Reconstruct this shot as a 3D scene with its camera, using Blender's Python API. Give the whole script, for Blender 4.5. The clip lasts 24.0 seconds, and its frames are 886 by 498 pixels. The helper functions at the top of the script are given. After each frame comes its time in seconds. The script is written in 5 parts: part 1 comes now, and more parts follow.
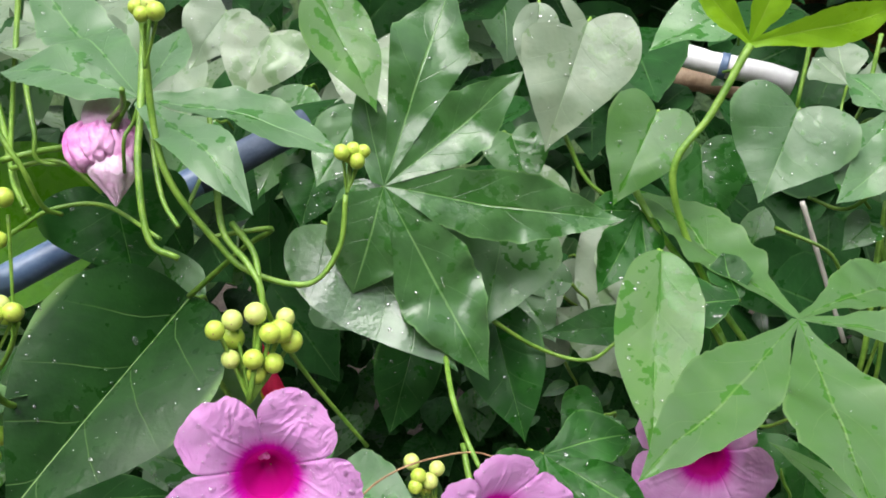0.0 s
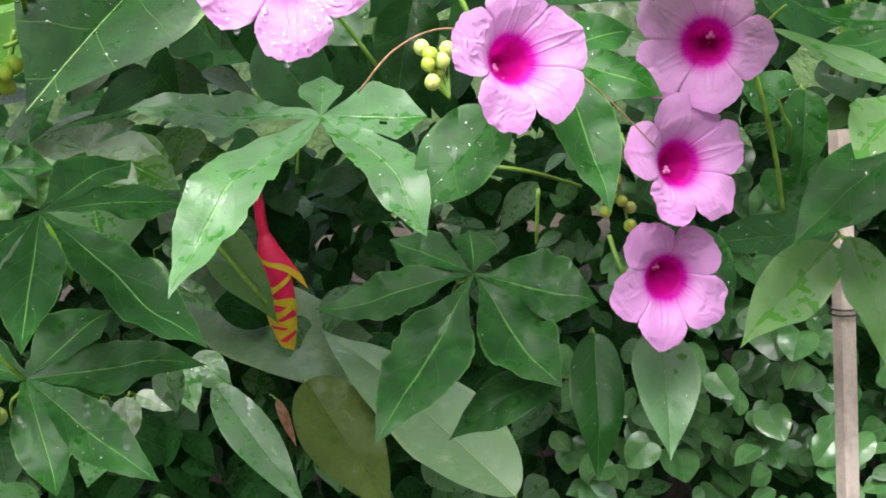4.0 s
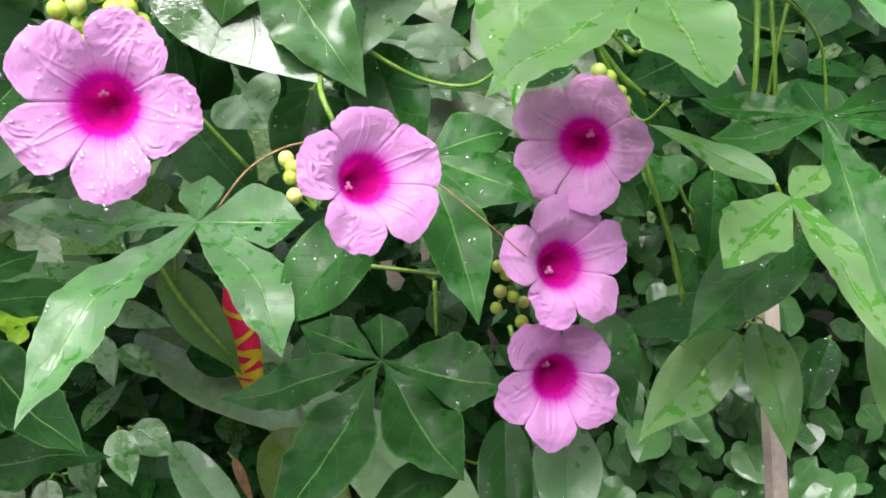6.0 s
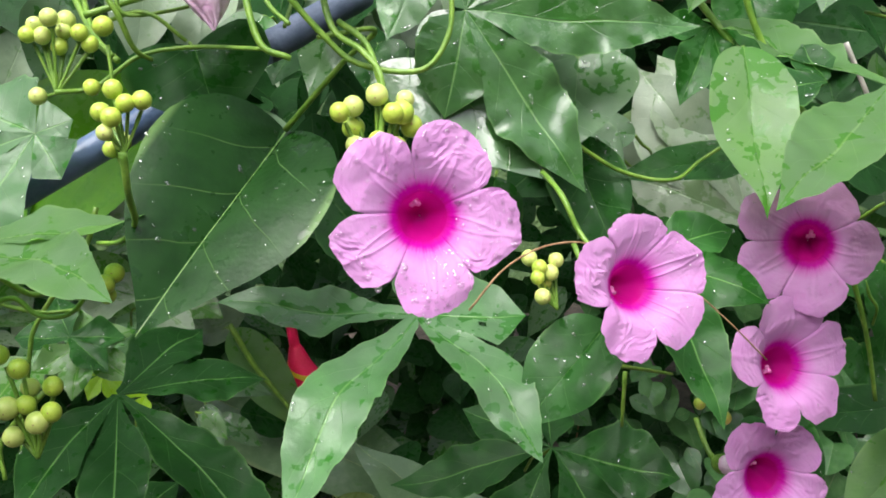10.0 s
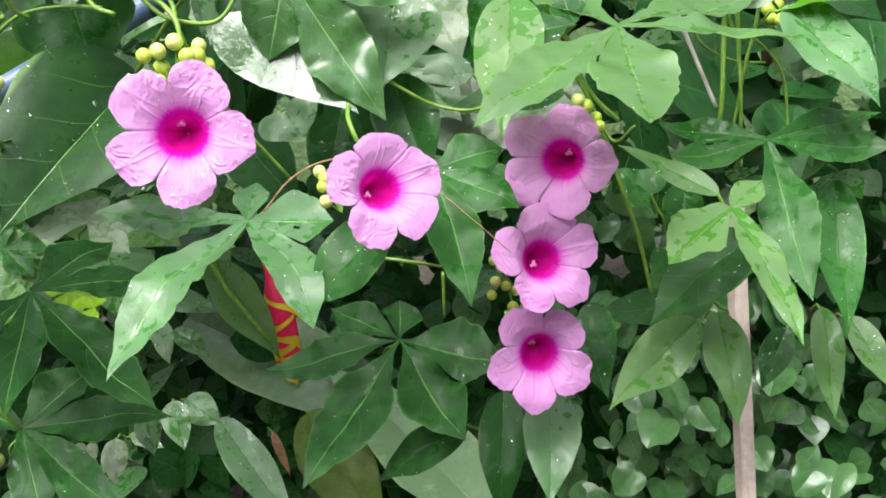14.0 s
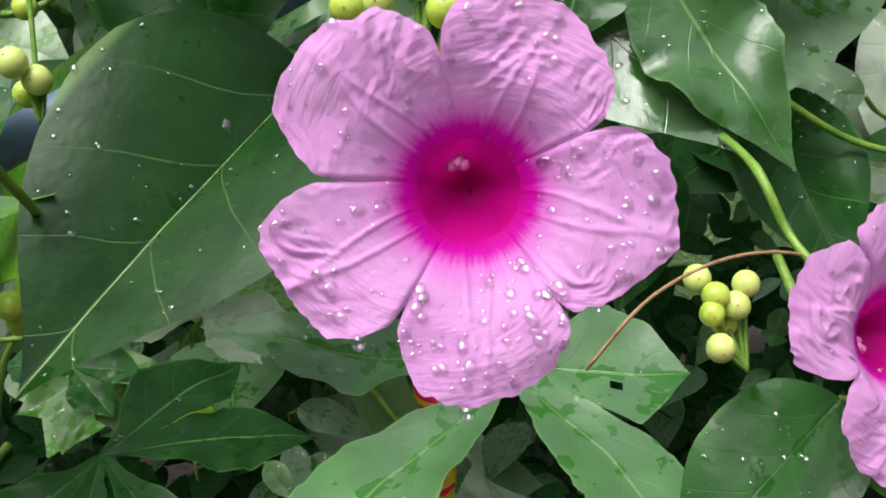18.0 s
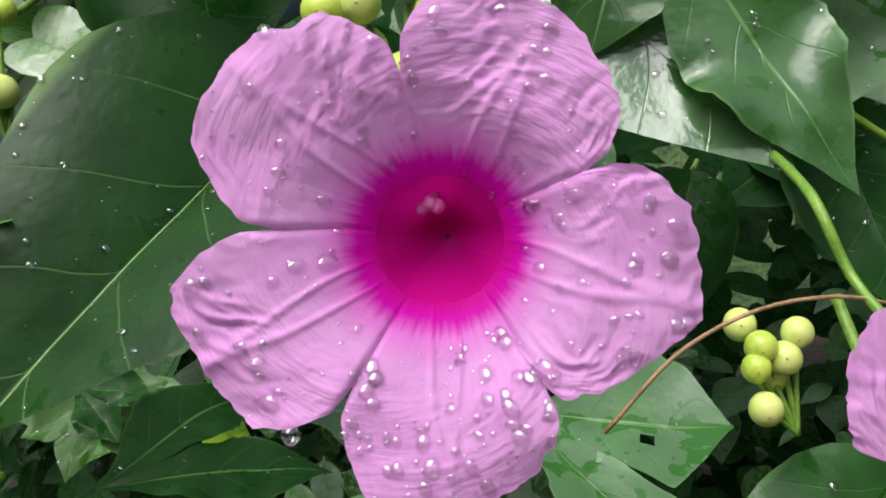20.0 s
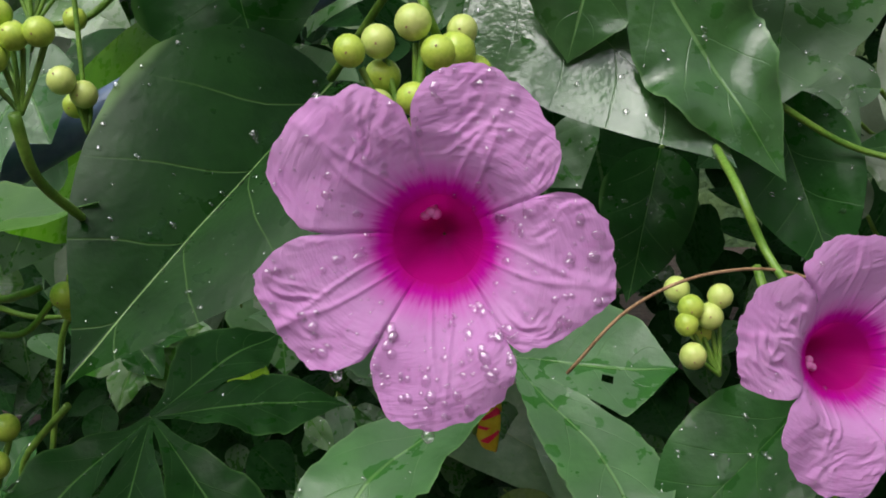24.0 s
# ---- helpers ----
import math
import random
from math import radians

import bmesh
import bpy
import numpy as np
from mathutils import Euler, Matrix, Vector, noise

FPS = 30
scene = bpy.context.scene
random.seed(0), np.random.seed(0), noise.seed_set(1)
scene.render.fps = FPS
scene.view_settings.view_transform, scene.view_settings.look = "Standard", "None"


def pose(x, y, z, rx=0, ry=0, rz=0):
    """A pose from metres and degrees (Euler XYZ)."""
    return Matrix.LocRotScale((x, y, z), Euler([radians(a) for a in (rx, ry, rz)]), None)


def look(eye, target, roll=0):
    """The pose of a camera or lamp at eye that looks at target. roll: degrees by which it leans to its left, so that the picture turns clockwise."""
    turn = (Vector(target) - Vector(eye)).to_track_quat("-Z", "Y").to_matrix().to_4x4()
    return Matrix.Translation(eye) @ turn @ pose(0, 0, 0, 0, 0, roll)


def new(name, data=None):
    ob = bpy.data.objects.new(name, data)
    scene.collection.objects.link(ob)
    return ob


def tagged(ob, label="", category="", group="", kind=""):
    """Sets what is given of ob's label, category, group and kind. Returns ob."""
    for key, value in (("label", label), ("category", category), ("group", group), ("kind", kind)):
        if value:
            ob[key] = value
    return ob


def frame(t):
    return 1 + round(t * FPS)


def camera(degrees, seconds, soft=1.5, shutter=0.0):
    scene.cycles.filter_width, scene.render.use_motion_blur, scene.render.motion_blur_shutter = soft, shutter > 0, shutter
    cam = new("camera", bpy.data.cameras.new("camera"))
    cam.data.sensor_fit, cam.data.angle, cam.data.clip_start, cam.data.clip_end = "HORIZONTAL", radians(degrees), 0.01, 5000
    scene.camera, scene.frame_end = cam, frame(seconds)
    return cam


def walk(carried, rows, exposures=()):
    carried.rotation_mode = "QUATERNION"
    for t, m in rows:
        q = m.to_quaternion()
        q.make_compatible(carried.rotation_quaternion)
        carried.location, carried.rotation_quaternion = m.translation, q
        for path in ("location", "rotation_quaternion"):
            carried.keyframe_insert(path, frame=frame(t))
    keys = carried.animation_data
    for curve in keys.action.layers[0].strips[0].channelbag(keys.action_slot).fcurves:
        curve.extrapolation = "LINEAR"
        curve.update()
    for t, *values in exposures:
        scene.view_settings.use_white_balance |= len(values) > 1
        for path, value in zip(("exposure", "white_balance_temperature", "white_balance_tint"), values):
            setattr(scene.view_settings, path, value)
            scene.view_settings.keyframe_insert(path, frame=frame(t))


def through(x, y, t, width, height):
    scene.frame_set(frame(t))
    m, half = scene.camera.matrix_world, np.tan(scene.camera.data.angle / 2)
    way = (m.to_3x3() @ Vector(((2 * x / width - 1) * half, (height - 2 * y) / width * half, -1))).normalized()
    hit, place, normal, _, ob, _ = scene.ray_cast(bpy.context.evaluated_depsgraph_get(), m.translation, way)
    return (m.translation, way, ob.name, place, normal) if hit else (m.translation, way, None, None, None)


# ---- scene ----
cam = camera(48.7, 24.0, soft=1.8)
METRES, EYE, TILT, LEAN, TURN = 1.65, 1.3, -3.0, -2.5, 0.0
ROWS = [
    (0.0, 0.0, 0.0, 0.0, -0.0, 0.0, 0.0),
    (0.5, 0.0254, 0.0011, -0.0044, -1.08, 0.28, 1.16),
    (1.0, 0.0429, 0.0024, -0.0173, -1.64, 0.84, 2.45),
    (1.5, 0.0444, 0.0053, -0.0472, -1.64, 1.09, 3.63),
    (2.0, 0.0346, 0.008, -0.0721, -1.6, 0.33, 4.54),
    (2.5, 0.0199, 0.0075, -0.0813, -1.41, -0.65, 5.12),
    (3.0, 0.0018, 0.0023, -0.0839, -1.55, -0.94, 5.57),
    (3.5, -0.0144, -0.007, -0.11, -1.2, -1.43, 5.6),
    (5.5, -0.0089, -0.0011, -0.1056, -2.18, -1.28, 6.05),
    (6.0, 0.0298, -0.0023, -0.0875, -0.52, -0.41, 6.51),
    (6.5, 0.0517, 0.003, -0.0656, 1.76, 0.14, 6.79),
    (7.0, 0.0574, 0.0071, -0.0448, 3.76, 0.51, 7.98),
    (7.5, 0.032, 0.0057, -0.0078, 3.22, 0.54, 8.22),
    (8.0, -0.0122, 0.0088, 0.008, 1.04, 1.05, 7.67),
    (8.5, -0.0642, 0.013, 0.0035, -0.06, 1.58, 6.67),
    (9.0, -0.0833, 0.0114, -0.0388, -0.37, 2.51, 5.78),
    (9.5, -0.0615, 0.004, -0.0555, -1.15, 2.44, 5.48),
    (10.0, -0.0414, -0.0005, -0.0649, -1.64, 2.16, 5.38),
    (10.5, -0.0348, -0.0147, -0.0793, -1.92, 1.78, 5.44),
    (12.5, -0.0228, -0.0619, -0.0781, -6.48, -1.26, 6.69),
    (13.0, 0.0149, -0.0616, -0.0822, -3.03, -0.74, 6.25),
    (13.5, 0.0326, -0.0653, -0.0866, -0.06, -0.5, 6.0),
    (14.0, 0.0422, -0.0688, -0.0887, 1.75, -0.33, 5.77),
    (14.5, 0.0455, -0.0738, -0.0889, 2.46, -0.22, 5.61),
    (15.0, 0.0479, -0.0761, -0.0918, 3.4, -0.44, 5.26),
    (15.5, 0.0158, -0.0448, -0.0886, 4.62, -0.43, 4.9),
    (16.0, -0.0139, 0.008, -0.0829, 4.98, 0.76, 4.59),
    (16.5, -0.0321, 0.0519, -0.0739, 3.97, 1.75, 4.73),
    (17.0, -0.0328, 0.0904, -0.07, 4.34, 2.21, 4.67),
    (17.5, -0.0259, 0.1124, -0.0647, 6.18, 3.08, 4.25),
    (18.0, -0.0276, 0.112, -0.0617, 7.98, 3.59, 3.87),
    (18.5, -0.0305, 0.1186, -0.0631, 9.22, 3.38, 3.49),
    (19.0, -0.0285, 0.1357, -0.061, 10.09, 3.34, 3.36),
    (19.5, -0.0242, 0.1356, -0.0578, 11.02, 3.69, 3.17),
    (21.5, -0.0203, 0.1098, -0.0548, 11.51, 3.41, 3.1),
    (22.0, -0.0177, 0.1014, -0.0522, 11.49, 2.17, 3.04),
    (22.5, -0.0139, 0.0934, -0.0403, 11.48, 0.19, 3.04),
    (23.0, -0.0175, 0.0961, -0.0503, 11.86, -0.34, 2.98),
    (23.5, -0.0187, 0.0981, -0.0503, 12.16, -0.03, 2.87),
    (24.0, -0.0139, 0.0981, -0.0508, 11.63, 0.16, 2.85),
]
EXPOSURES = [(0.0, 1.05), (2.0, 1.27), (3.0, 1.54), (5.5, 1.69), (6.0, 1.53), (8.0, 1.10), (9.0, 1.17), (10.0, 1.26), (12.5, 1.66), (15.0, 1.66), (16.0, 1.51), (17.0, 1.16), (18.0, 0.92), (19.0, 0.76), (21.5, 0.62), (24.0, 0.26)]
walk(cam, [(t, pose(0, 0, EYE, TILT, LEAN, TURN) @ pose(METRES * x, METRES * y, METRES * z, 90 + pitch, roll, yaw)) for t, x, y, z, yaw, pitch, roll in ROWS], EXPOSURES)

# ---- world and light: an overcast morning after rain ----
world = bpy.data.worlds.new("overcast_sky")
scene.world = world
world.use_nodes = True
wn = world.node_tree
sky = wn.nodes.new("ShaderNodeTexSky")
sky.sky_type, sky.sun_disc = "NISHITA", False
sky.sun_elevation, sky.sun_rotation = radians(58), radians(200)
sky.air_density, sky.dust_density, sky.ozone_density = 1.0, 4.0, 1.0
soften = wn.nodes.new("ShaderNodeHueSaturation")
soften.inputs["Saturation"].default_value = 0.32
wn.links.new(sky.outputs[0], soften.inputs["Color"])
wn.links.new(soften.outputs[0], wn.nodes["Background"].inputs["Color"])
wn.nodes["Background"].inputs["Strength"].default_value = 0.15
sun_data = bpy.data.lights.new("sun", "SUN")
sun_data.energy, sun_data.angle, sun_data.color = 1.5, radians(45), (1.0, 0.975, 0.965)
sun = new("sun", sun_data)
sun.matrix_world = look((-1.2, -3.7, 5.9), (0, 0.5, 1.2))


# ---- materials ----
def node(nt, kind, **values):
    made = nt.nodes.new(kind)
    for key, value in values.items():
        slot = made.inputs[int(key[1:])] if key[0] == "i" and key[1:].isdigit() else made.inputs[key.replace("_", " ")]
        if isinstance(value, bpy.types.NodeSocket):
            nt.links.new(value, slot)
        else:
            slot.default_value = value
    return made


def calc(nt, how, a, b=0.0, c=0.0):
    made = nt.nodes.new("ShaderNodeMath")
    made.operation = how
    for slot, value in zip(made.inputs, (a, b, c)):
        if isinstance(value, bpy.types.NodeSocket):
            nt.links.new(value, slot)
        else:
            slot.default_value = value
    return made.outputs[0]


def mixed(nt, how_much, a, b):
    made = nt.nodes.new("ShaderNodeMix")
    made.data_type = "RGBA"
    for slot, value in ((made.inputs[0], how_much), (made.inputs[6], a), (made.inputs[7], b)):
        if isinstance(value, bpy.types.NodeSocket):
            nt.links.new(value, slot)
        else:
            slot.default_value = value
    return made.outputs[2]


def step(nt, value, low, high, to_low=0.0, to_high=1.0):
    made = nt.nodes.new("ShaderNodeMapRange")
    made.interpolation_type = "SMOOTHSTEP"
    nt.links.new(value, made.inputs[0])
    for slot, v in zip(made.inputs[1:5], (low, high, to_low, to_high)):
        slot.default_value = v
    return made.outputs[0]


def material(name):
    m = bpy.data.materials.new(name)
    m.use_nodes = True
    nt = m.node_tree
    return m, nt, nt.nodes["Principled BSDF"], nt.nodes["Material Output"]


def rgb(r, g, b):
    return (r, g, b, 1.0)


def noise_of(nt, scale, detail=3.0, where="Object"):
    at = nt.nodes.new("ShaderNodeTexCoord").outputs[where]
    return node(nt, "ShaderNodeTexNoise", Vector=at, Scale=scale, Detail=detail).outputs["Fac"]


def leaf_material(name, deep, fresh, vein, dry=0.42, wet=0.6, through=0.22, ribs=5.0, gloss=0.42, bloom=0.13, thread=0.022, streak=0.0):
    """Leaf: pigment mottling, midrib and side veins by the blade's own coordinates, wet patches that are smooth and dark."""
    m, nt, bsdf, out = material(name)
    uv = node(nt, "ShaderNodeSeparateXYZ", Vector=nt.nodes.new("ShaderNodeUVMap").outputs[0])
    across = calc(nt, "ABSOLUTE", calc(nt, "MULTIPLY_ADD", uv.outputs[0], 2.0, -1.0))
    along = uv.outputs[1]
    chance = nt.nodes.new("ShaderNodeObjectInfo").outputs["Random"]
    mottled = noise_of(nt, 55.0, 4.0)
    fine = noise_of(nt, 420.0, 3.0)
    pigment = mixed(nt, step(nt, calc(nt, "ADD", mottled, calc(nt, "MULTIPLY_ADD", chance, 0.5, -0.25)), 0.25, 0.75), deep, fresh)
    midrib = step(nt, across, 0.014, 0.042, 1.0, 0.0)
    swing = calc(nt, "ADD", calc(nt, "MULTIPLY_ADD", noise_of(nt, 40.0, 1.0), 0.14, calc(nt, "MULTIPLY", along, ribs)), calc(nt, "MULTIPLY", calc(nt, "POWER", across, 1.15), -0.25 * ribs))
    saw = calc(nt, "ABSOLUTE", calc(nt, "SUBTRACT", calc(nt, "FRACT", swing), 0.5))
    side = calc(nt, "MULTIPLY", step(nt, saw, 0.0, thread, 1.0, 0.0), step(nt, across, 0.45, 0.95, 0.32, 0.04))
    veins = calc(nt, "MAXIMUM", midrib, side)
    edge = step(nt, across, 0.93, 0.99, 0.0, 0.35)
    marked = mixed(nt, calc(nt, "MAXIMUM", calc(nt, "MULTIPLY", veins, 0.68), edge), pigment, vein)
    damp = calc(nt, "ADD", noise_of(nt, 130.0, 5.0), calc(nt, "MULTIPLY_ADD", noise_of(nt, 30.0, 2.0), 0.6, calc(nt, "MULTIPLY_ADD", chance, 0.16, calc(nt, "ADD", step(nt, across, 0.0, 0.24, -0.26 + streak, -0.355), step(nt, along, 0.84, 0.97, 0.0, streak * 1.1)))))
    soaked = step(nt, damp, 0.635, 0.665)
    # bloom: patchy pale sky sheen of dry leaf, mixed into the base colour
    sheen_tone = mixed(nt, calc(nt, "MULTIPLY", step(nt, noise_of(nt, 38.0, 3.0), 0.25, 0.7, 0.35, 1.0), bloom), marked, rgb(0.235, 0.33, 0.235))
    soak = rgb((deep[0] + fresh[0]) * 0.24, (deep[1] + fresh[1]) * 0.42, (deep[2] + fresh[2]) * 0.15)
    coloured = mixed(nt, calc(nt, "MULTIPLY", soaked, wet), sheen_tone, mixed(nt, calc(nt, "MULTIPLY", midrib, 0.4), soak, vein))
    nt.links.new(coloured, bsdf.inputs["Base Color"])
    rough = calc(nt, "ADD", calc(nt, "MULTIPLY", soaked, -0.26), calc(nt, "MULTIPLY_ADD", fine, 0.10, calc(nt, "MULTIPLY_ADD", noise_of(nt, 30.0, 2.0), 0.26, dry - 0.2)))
    nt.links.new(rough, bsdf.inputs["Roughness"])
    bsdf.inputs["Specular IOR Level"].default_value = gloss
    nt.links.new(calc(nt, "MULTIPLY", soaked, min(0.4, gloss * 0.6)), bsdf.inputs["Coat Weight"])
    bsdf.inputs["Coat Roughness"].default_value, bsdf.inputs["Coat IOR"].default_value = 0.07, 1.36
    net = node(nt, "ShaderNodeTexVoronoi", Vector=nt.nodes.new("ShaderNodeTexCoord").outputs["Object"], Scale=330.0)
    net.feature = "DISTANCE_TO_EDGE"
    mesh_lines = step(nt, net.outputs["Distance"], 0.0, 0.12, 1.0, 0.0)
    pillow = calc(nt, "MULTIPLY", step(nt, saw, 0.0, 0.5), 0.16)
    height = calc(nt, "ADD", calc(nt, "MULTIPLY_ADD", veins, -0.5, pillow), calc(nt, "ADD", calc(nt, "MULTIPLY_ADD", veins, -0.3, calc(nt, "MULTIPLY", mesh_lines, -0.018)), calc(nt, "MULTIPLY_ADD", fine, 0.25, calc(nt, "MULTIPLY", noise_of(nt, 130.0, 2.0), 0.8))))
    bump = node(nt, "ShaderNodeBump", Strength=0.5, Distance=0.0011, Height=height)
    nt.links.new(bump.outputs[0], bsdf.inputs["Normal"])
    glow = node(nt, "ShaderNodeBsdfTranslucent", Color=mixed(nt, 0.55, coloured, fresh))
    joined = node(nt, "ShaderNodeMixShader", i0=through, i1=bsdf.outputs[0], i2=glow.outputs[0])
    nt.links.new(joined.outputs[0], out.inputs["Surface"])
    return m


LEAF = {
    "mature": leaf_material("mature_leaf", rgb(0.040, 0.135, 0.026), rgb(0.085, 0.225, 0.056), rgb(0.20, 0.40, 0.12), dry=0.38, gloss=0.46, bloom=0.35, wet=0.85, streak=0.07),
    "wet": leaf_material("rain_wet_leaf", rgb(0.028, 0.100, 0.019), rgb(0.060, 0.172, 0.040), rgb(0.20, 0.40, 0.12), dry=0.26, gloss=0.6, bloom=0.12),
    "shiny": leaf_material("shining_wet_leaf", rgb(0.035, 0.110, 0.025), rgb(0.075, 0.190, 0.055), rgb(0.26, 0.46, 0.16), dry=0.17, gloss=1.0, bloom=0.2),
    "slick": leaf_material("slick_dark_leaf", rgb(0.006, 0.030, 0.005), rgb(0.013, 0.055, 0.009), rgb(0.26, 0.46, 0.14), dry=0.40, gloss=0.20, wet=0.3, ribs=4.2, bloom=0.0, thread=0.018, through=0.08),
    "young": leaf_material("young_leaf", rgb(0.095, 0.27, 0.040), rgb(0.170, 0.37, 0.080), rgb(0.36, 0.60, 0.17), through=0.55, bloom=0.42, wet=0.9, gloss=0.46, dry=0.38, streak=0.12),
    "deep": leaf_material("deep_green_leaf", rgb(0.032, 0.128, 0.022), rgb(0.072, 0.232, 0.050), rgb(0.22, 0.44, 0.12), dry=0.40, gloss=0.46, bloom=0.3, wet=0.8, streak=0.06),
    # dark green leaf; part of the darkness stands for shade inside the vine
    "dark": leaf_material("dark_shade_leaf", rgb(0.012, 0.062, 0.010), rgb(0.028, 0.122, 0.020), rgb(0.16, 0.36, 0.09), dry=0.40, gloss=0.16, bloom=0.02),
    # darkened copy of the leaf green; the colour itself stands for shade
    "shade": leaf_material("shade_painted_leaf", rgb(0.008, 0.048, 0.008), rgb(0.018, 0.090, 0.016), rgb(0.06, 0.15, 0.04), dry=0.5, gloss=0.15, bloom=0.03),
    # grey-green leaf, raised above the pale one to make up for dim light
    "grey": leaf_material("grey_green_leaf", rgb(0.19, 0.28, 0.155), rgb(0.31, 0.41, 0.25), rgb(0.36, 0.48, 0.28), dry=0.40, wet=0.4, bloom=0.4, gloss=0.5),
    # base colour lightened to imitate the sky's reflection on the blade
    "sheen": leaf_material("sheen_painted_blade", rgb(0.20, 0.34, 0.165), rgb(0.31, 0.46, 0.26), rgb(0.50, 0.60, 0.28), dry=0.24, gloss=0.9, wet=0.4, bloom=0.1, ribs=9.0),
    # grey-green leaf; its paleness also imitates sky sheen on some blades
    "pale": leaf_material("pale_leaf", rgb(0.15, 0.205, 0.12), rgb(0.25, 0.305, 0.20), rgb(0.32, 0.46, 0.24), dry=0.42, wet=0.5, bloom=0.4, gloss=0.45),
    "ivy": leaf_material("ivy_leaf", rgb(0.060, 0.20, 0.048), rgb(0.135, 0.33, 0.10), rgb(0.28, 0.44, 0.18), dry=0.24, gloss=1.0, wet=0.1),
    # darker copy of the lime green; shade on the blade is in the colour
    "olive": leaf_material("dimmed_lime_blade", rgb(0.055, 0.20, 0.005), rgb(0.100, 0.30, 0.009), rgb(0.20, 0.38, 0.03), wet=0.2, gloss=0.3, through=0.35, ribs=12.0, bloom=0.0),
    "bronze": leaf_material("bronze_blade", rgb(0.055, 0.100, 0.010), rgb(0.095, 0.155, 0.020), rgb(0.12, 0.17, 0.03), wet=0.2, gloss=0.2, bloom=0.0, ribs=10.0),
    "dead": leaf_material("dead_leaf", rgb(0.16, 0.075, 0.04), rgb(0.30, 0.16, 0.10), rgb(0.36, 0.22, 0.15), wet=0.3, gloss=0.3, bloom=0.0),
    # base colour raised to imitate light shining through the leaf
    "lime": leaf_material("thin_lime_leaf", rgb(0.24, 0.48, 0.012), rgb(0.34, 0.62, 0.025), rgb(0.42, 0.60, 0.08), wet=0.0, through=0.45, bloom=0.0),
}


def plain(name, a, b, scale, rough, bump=0.3, distance=0.001, metal=0.0):
    m, nt, bsdf, out = material(name)
    n = noise_of(nt, scale, 5.0)
    fine = noise_of(nt, scale * 7.0, 3.0)
    nt.links.new(mixed(nt, step(nt, calc(nt, "MULTIPLY_ADD", fine, 0.35, calc(nt, "MULTIPLY", n, 0.7)), 0.35, 0.68), a, b), bsdf.inputs["Base Color"])
    nt.links.new(calc(nt, "MULTIPLY_ADD", fine, 0.2, rough - 0.1), bsdf.inputs["Roughness"])
    bsdf.inputs["Metallic"].default_value = metal
    made = node(nt, "ShaderNodeBump", Strength=bump, Distance=distance, Height=calc(nt, "ADD", n, fine))
    nt.links.new(made.outputs[0], bsdf.inputs["Normal"])
    return m


def petal_material(name, limb, flush, eye_colour, deep):
    """Petal: magenta eye that fades into the pink limb along the radius, fine rays and crinkles."""
    m, nt, bsdf, out = material(name)
    uv = node(nt, "ShaderNodeSeparateXYZ", Vector=nt.nodes.new("ShaderNodeUVMap").outputs[0])
    turn, radius = uv.outputs[0], uv.outputs[1]
    ray_at = node(nt, "ShaderNodeCombineXYZ", X=calc(nt, "MULTIPLY", turn, 90.0), Y=calc(nt, "MULTIPLY", radius, 5.0))
    rays = node(nt, "ShaderNodeTexNoise", Vector=ray_at.outputs[0], Scale=1.0, Detail=3.0).outputs["Fac"]
    blotch = noise_of(nt, 90.0, 3.0)
    r = calc(nt, "ADD", radius, calc(nt, "MULTIPLY_ADD", rays, 0.10, -0.05))
    c = mixed(nt, step(nt, r, 0.25, 0.35), deep, eye_colour)
    c = mixed(nt, step(nt, r, 0.33, 0.42), c, flush)
    c = mixed(nt, step(nt, r, 0.37, 0.53), c, limb)
    outer = step(nt, radius, 0.40, 0.56)
    c = mixed(nt, calc(nt, "MULTIPLY", calc(nt, "MULTIPLY", step(nt, rays, 0.5, 0.75), 0.2), outer), c, flush)
    c = mixed(nt, calc(nt, "MULTIPLY", step(nt, blotch, 0.35, 0.75, 0.0, 0.16), outer), c, rgb(0.92, 0.66, 0.90))
    nt.links.new(c, bsdf.inputs["Base Color"])
    bsdf.inputs["Roughness"].default_value = 0.48
    bsdf.inputs["Specular IOR Level"].default_value = 0.12
    crinkle_at = node(nt, "ShaderNodeCombineXYZ", X=calc(nt, "MULTIPLY_ADD", turn, 34.0, calc(nt, "MULTIPLY", radius, 26.0)), Y=calc(nt, "MULTIPLY_ADD", turn, 22.0, calc(nt, "MULTIPLY", radius, -6.0)))
    crinkle = node(nt, "ShaderNodeTexNoise", Vector=crinkle_at.outputs[0], Scale=1.0, Detail=2.5, Distortion=0.25).outputs["Fac"]
    height = calc(nt, "ADD", calc(nt, "MULTIPLY", crinkle, step(nt, radius, 0.35, 0.7)), calc(nt, "MULTIPLY", rays, 0.25))
    bump = node(nt, "ShaderNodeBump", Strength=0.34, Distance=0.0016, Height=height)
    nt.links.new(bump.outputs[0], bsdf.inputs["Normal"])
    glow = node(nt, "ShaderNodeBsdfTranslucent", Color=c)
    joined = node(nt, "ShaderNodeMixShader", i0=0.42, i1=bsdf.outputs[0], i2=glow.outputs[0])
    nt.links.new(joined.outputs[0], out.inputs["Surface"])
    return m


PETAL = petal_material("pink_petal", rgb(0.82, 0.375, 0.80), rgb(0.77, 0.19, 0.67), rgb(0.64, 0.002, 0.42), rgb(0.58, 0.003, 0.255))
WILTED = plain("wilted_petal", rgb(0.74, 0.16, 0.58), rgb(0.90, 0.48, 0.80), 45.0, 0.5, 0.6, 0.002)
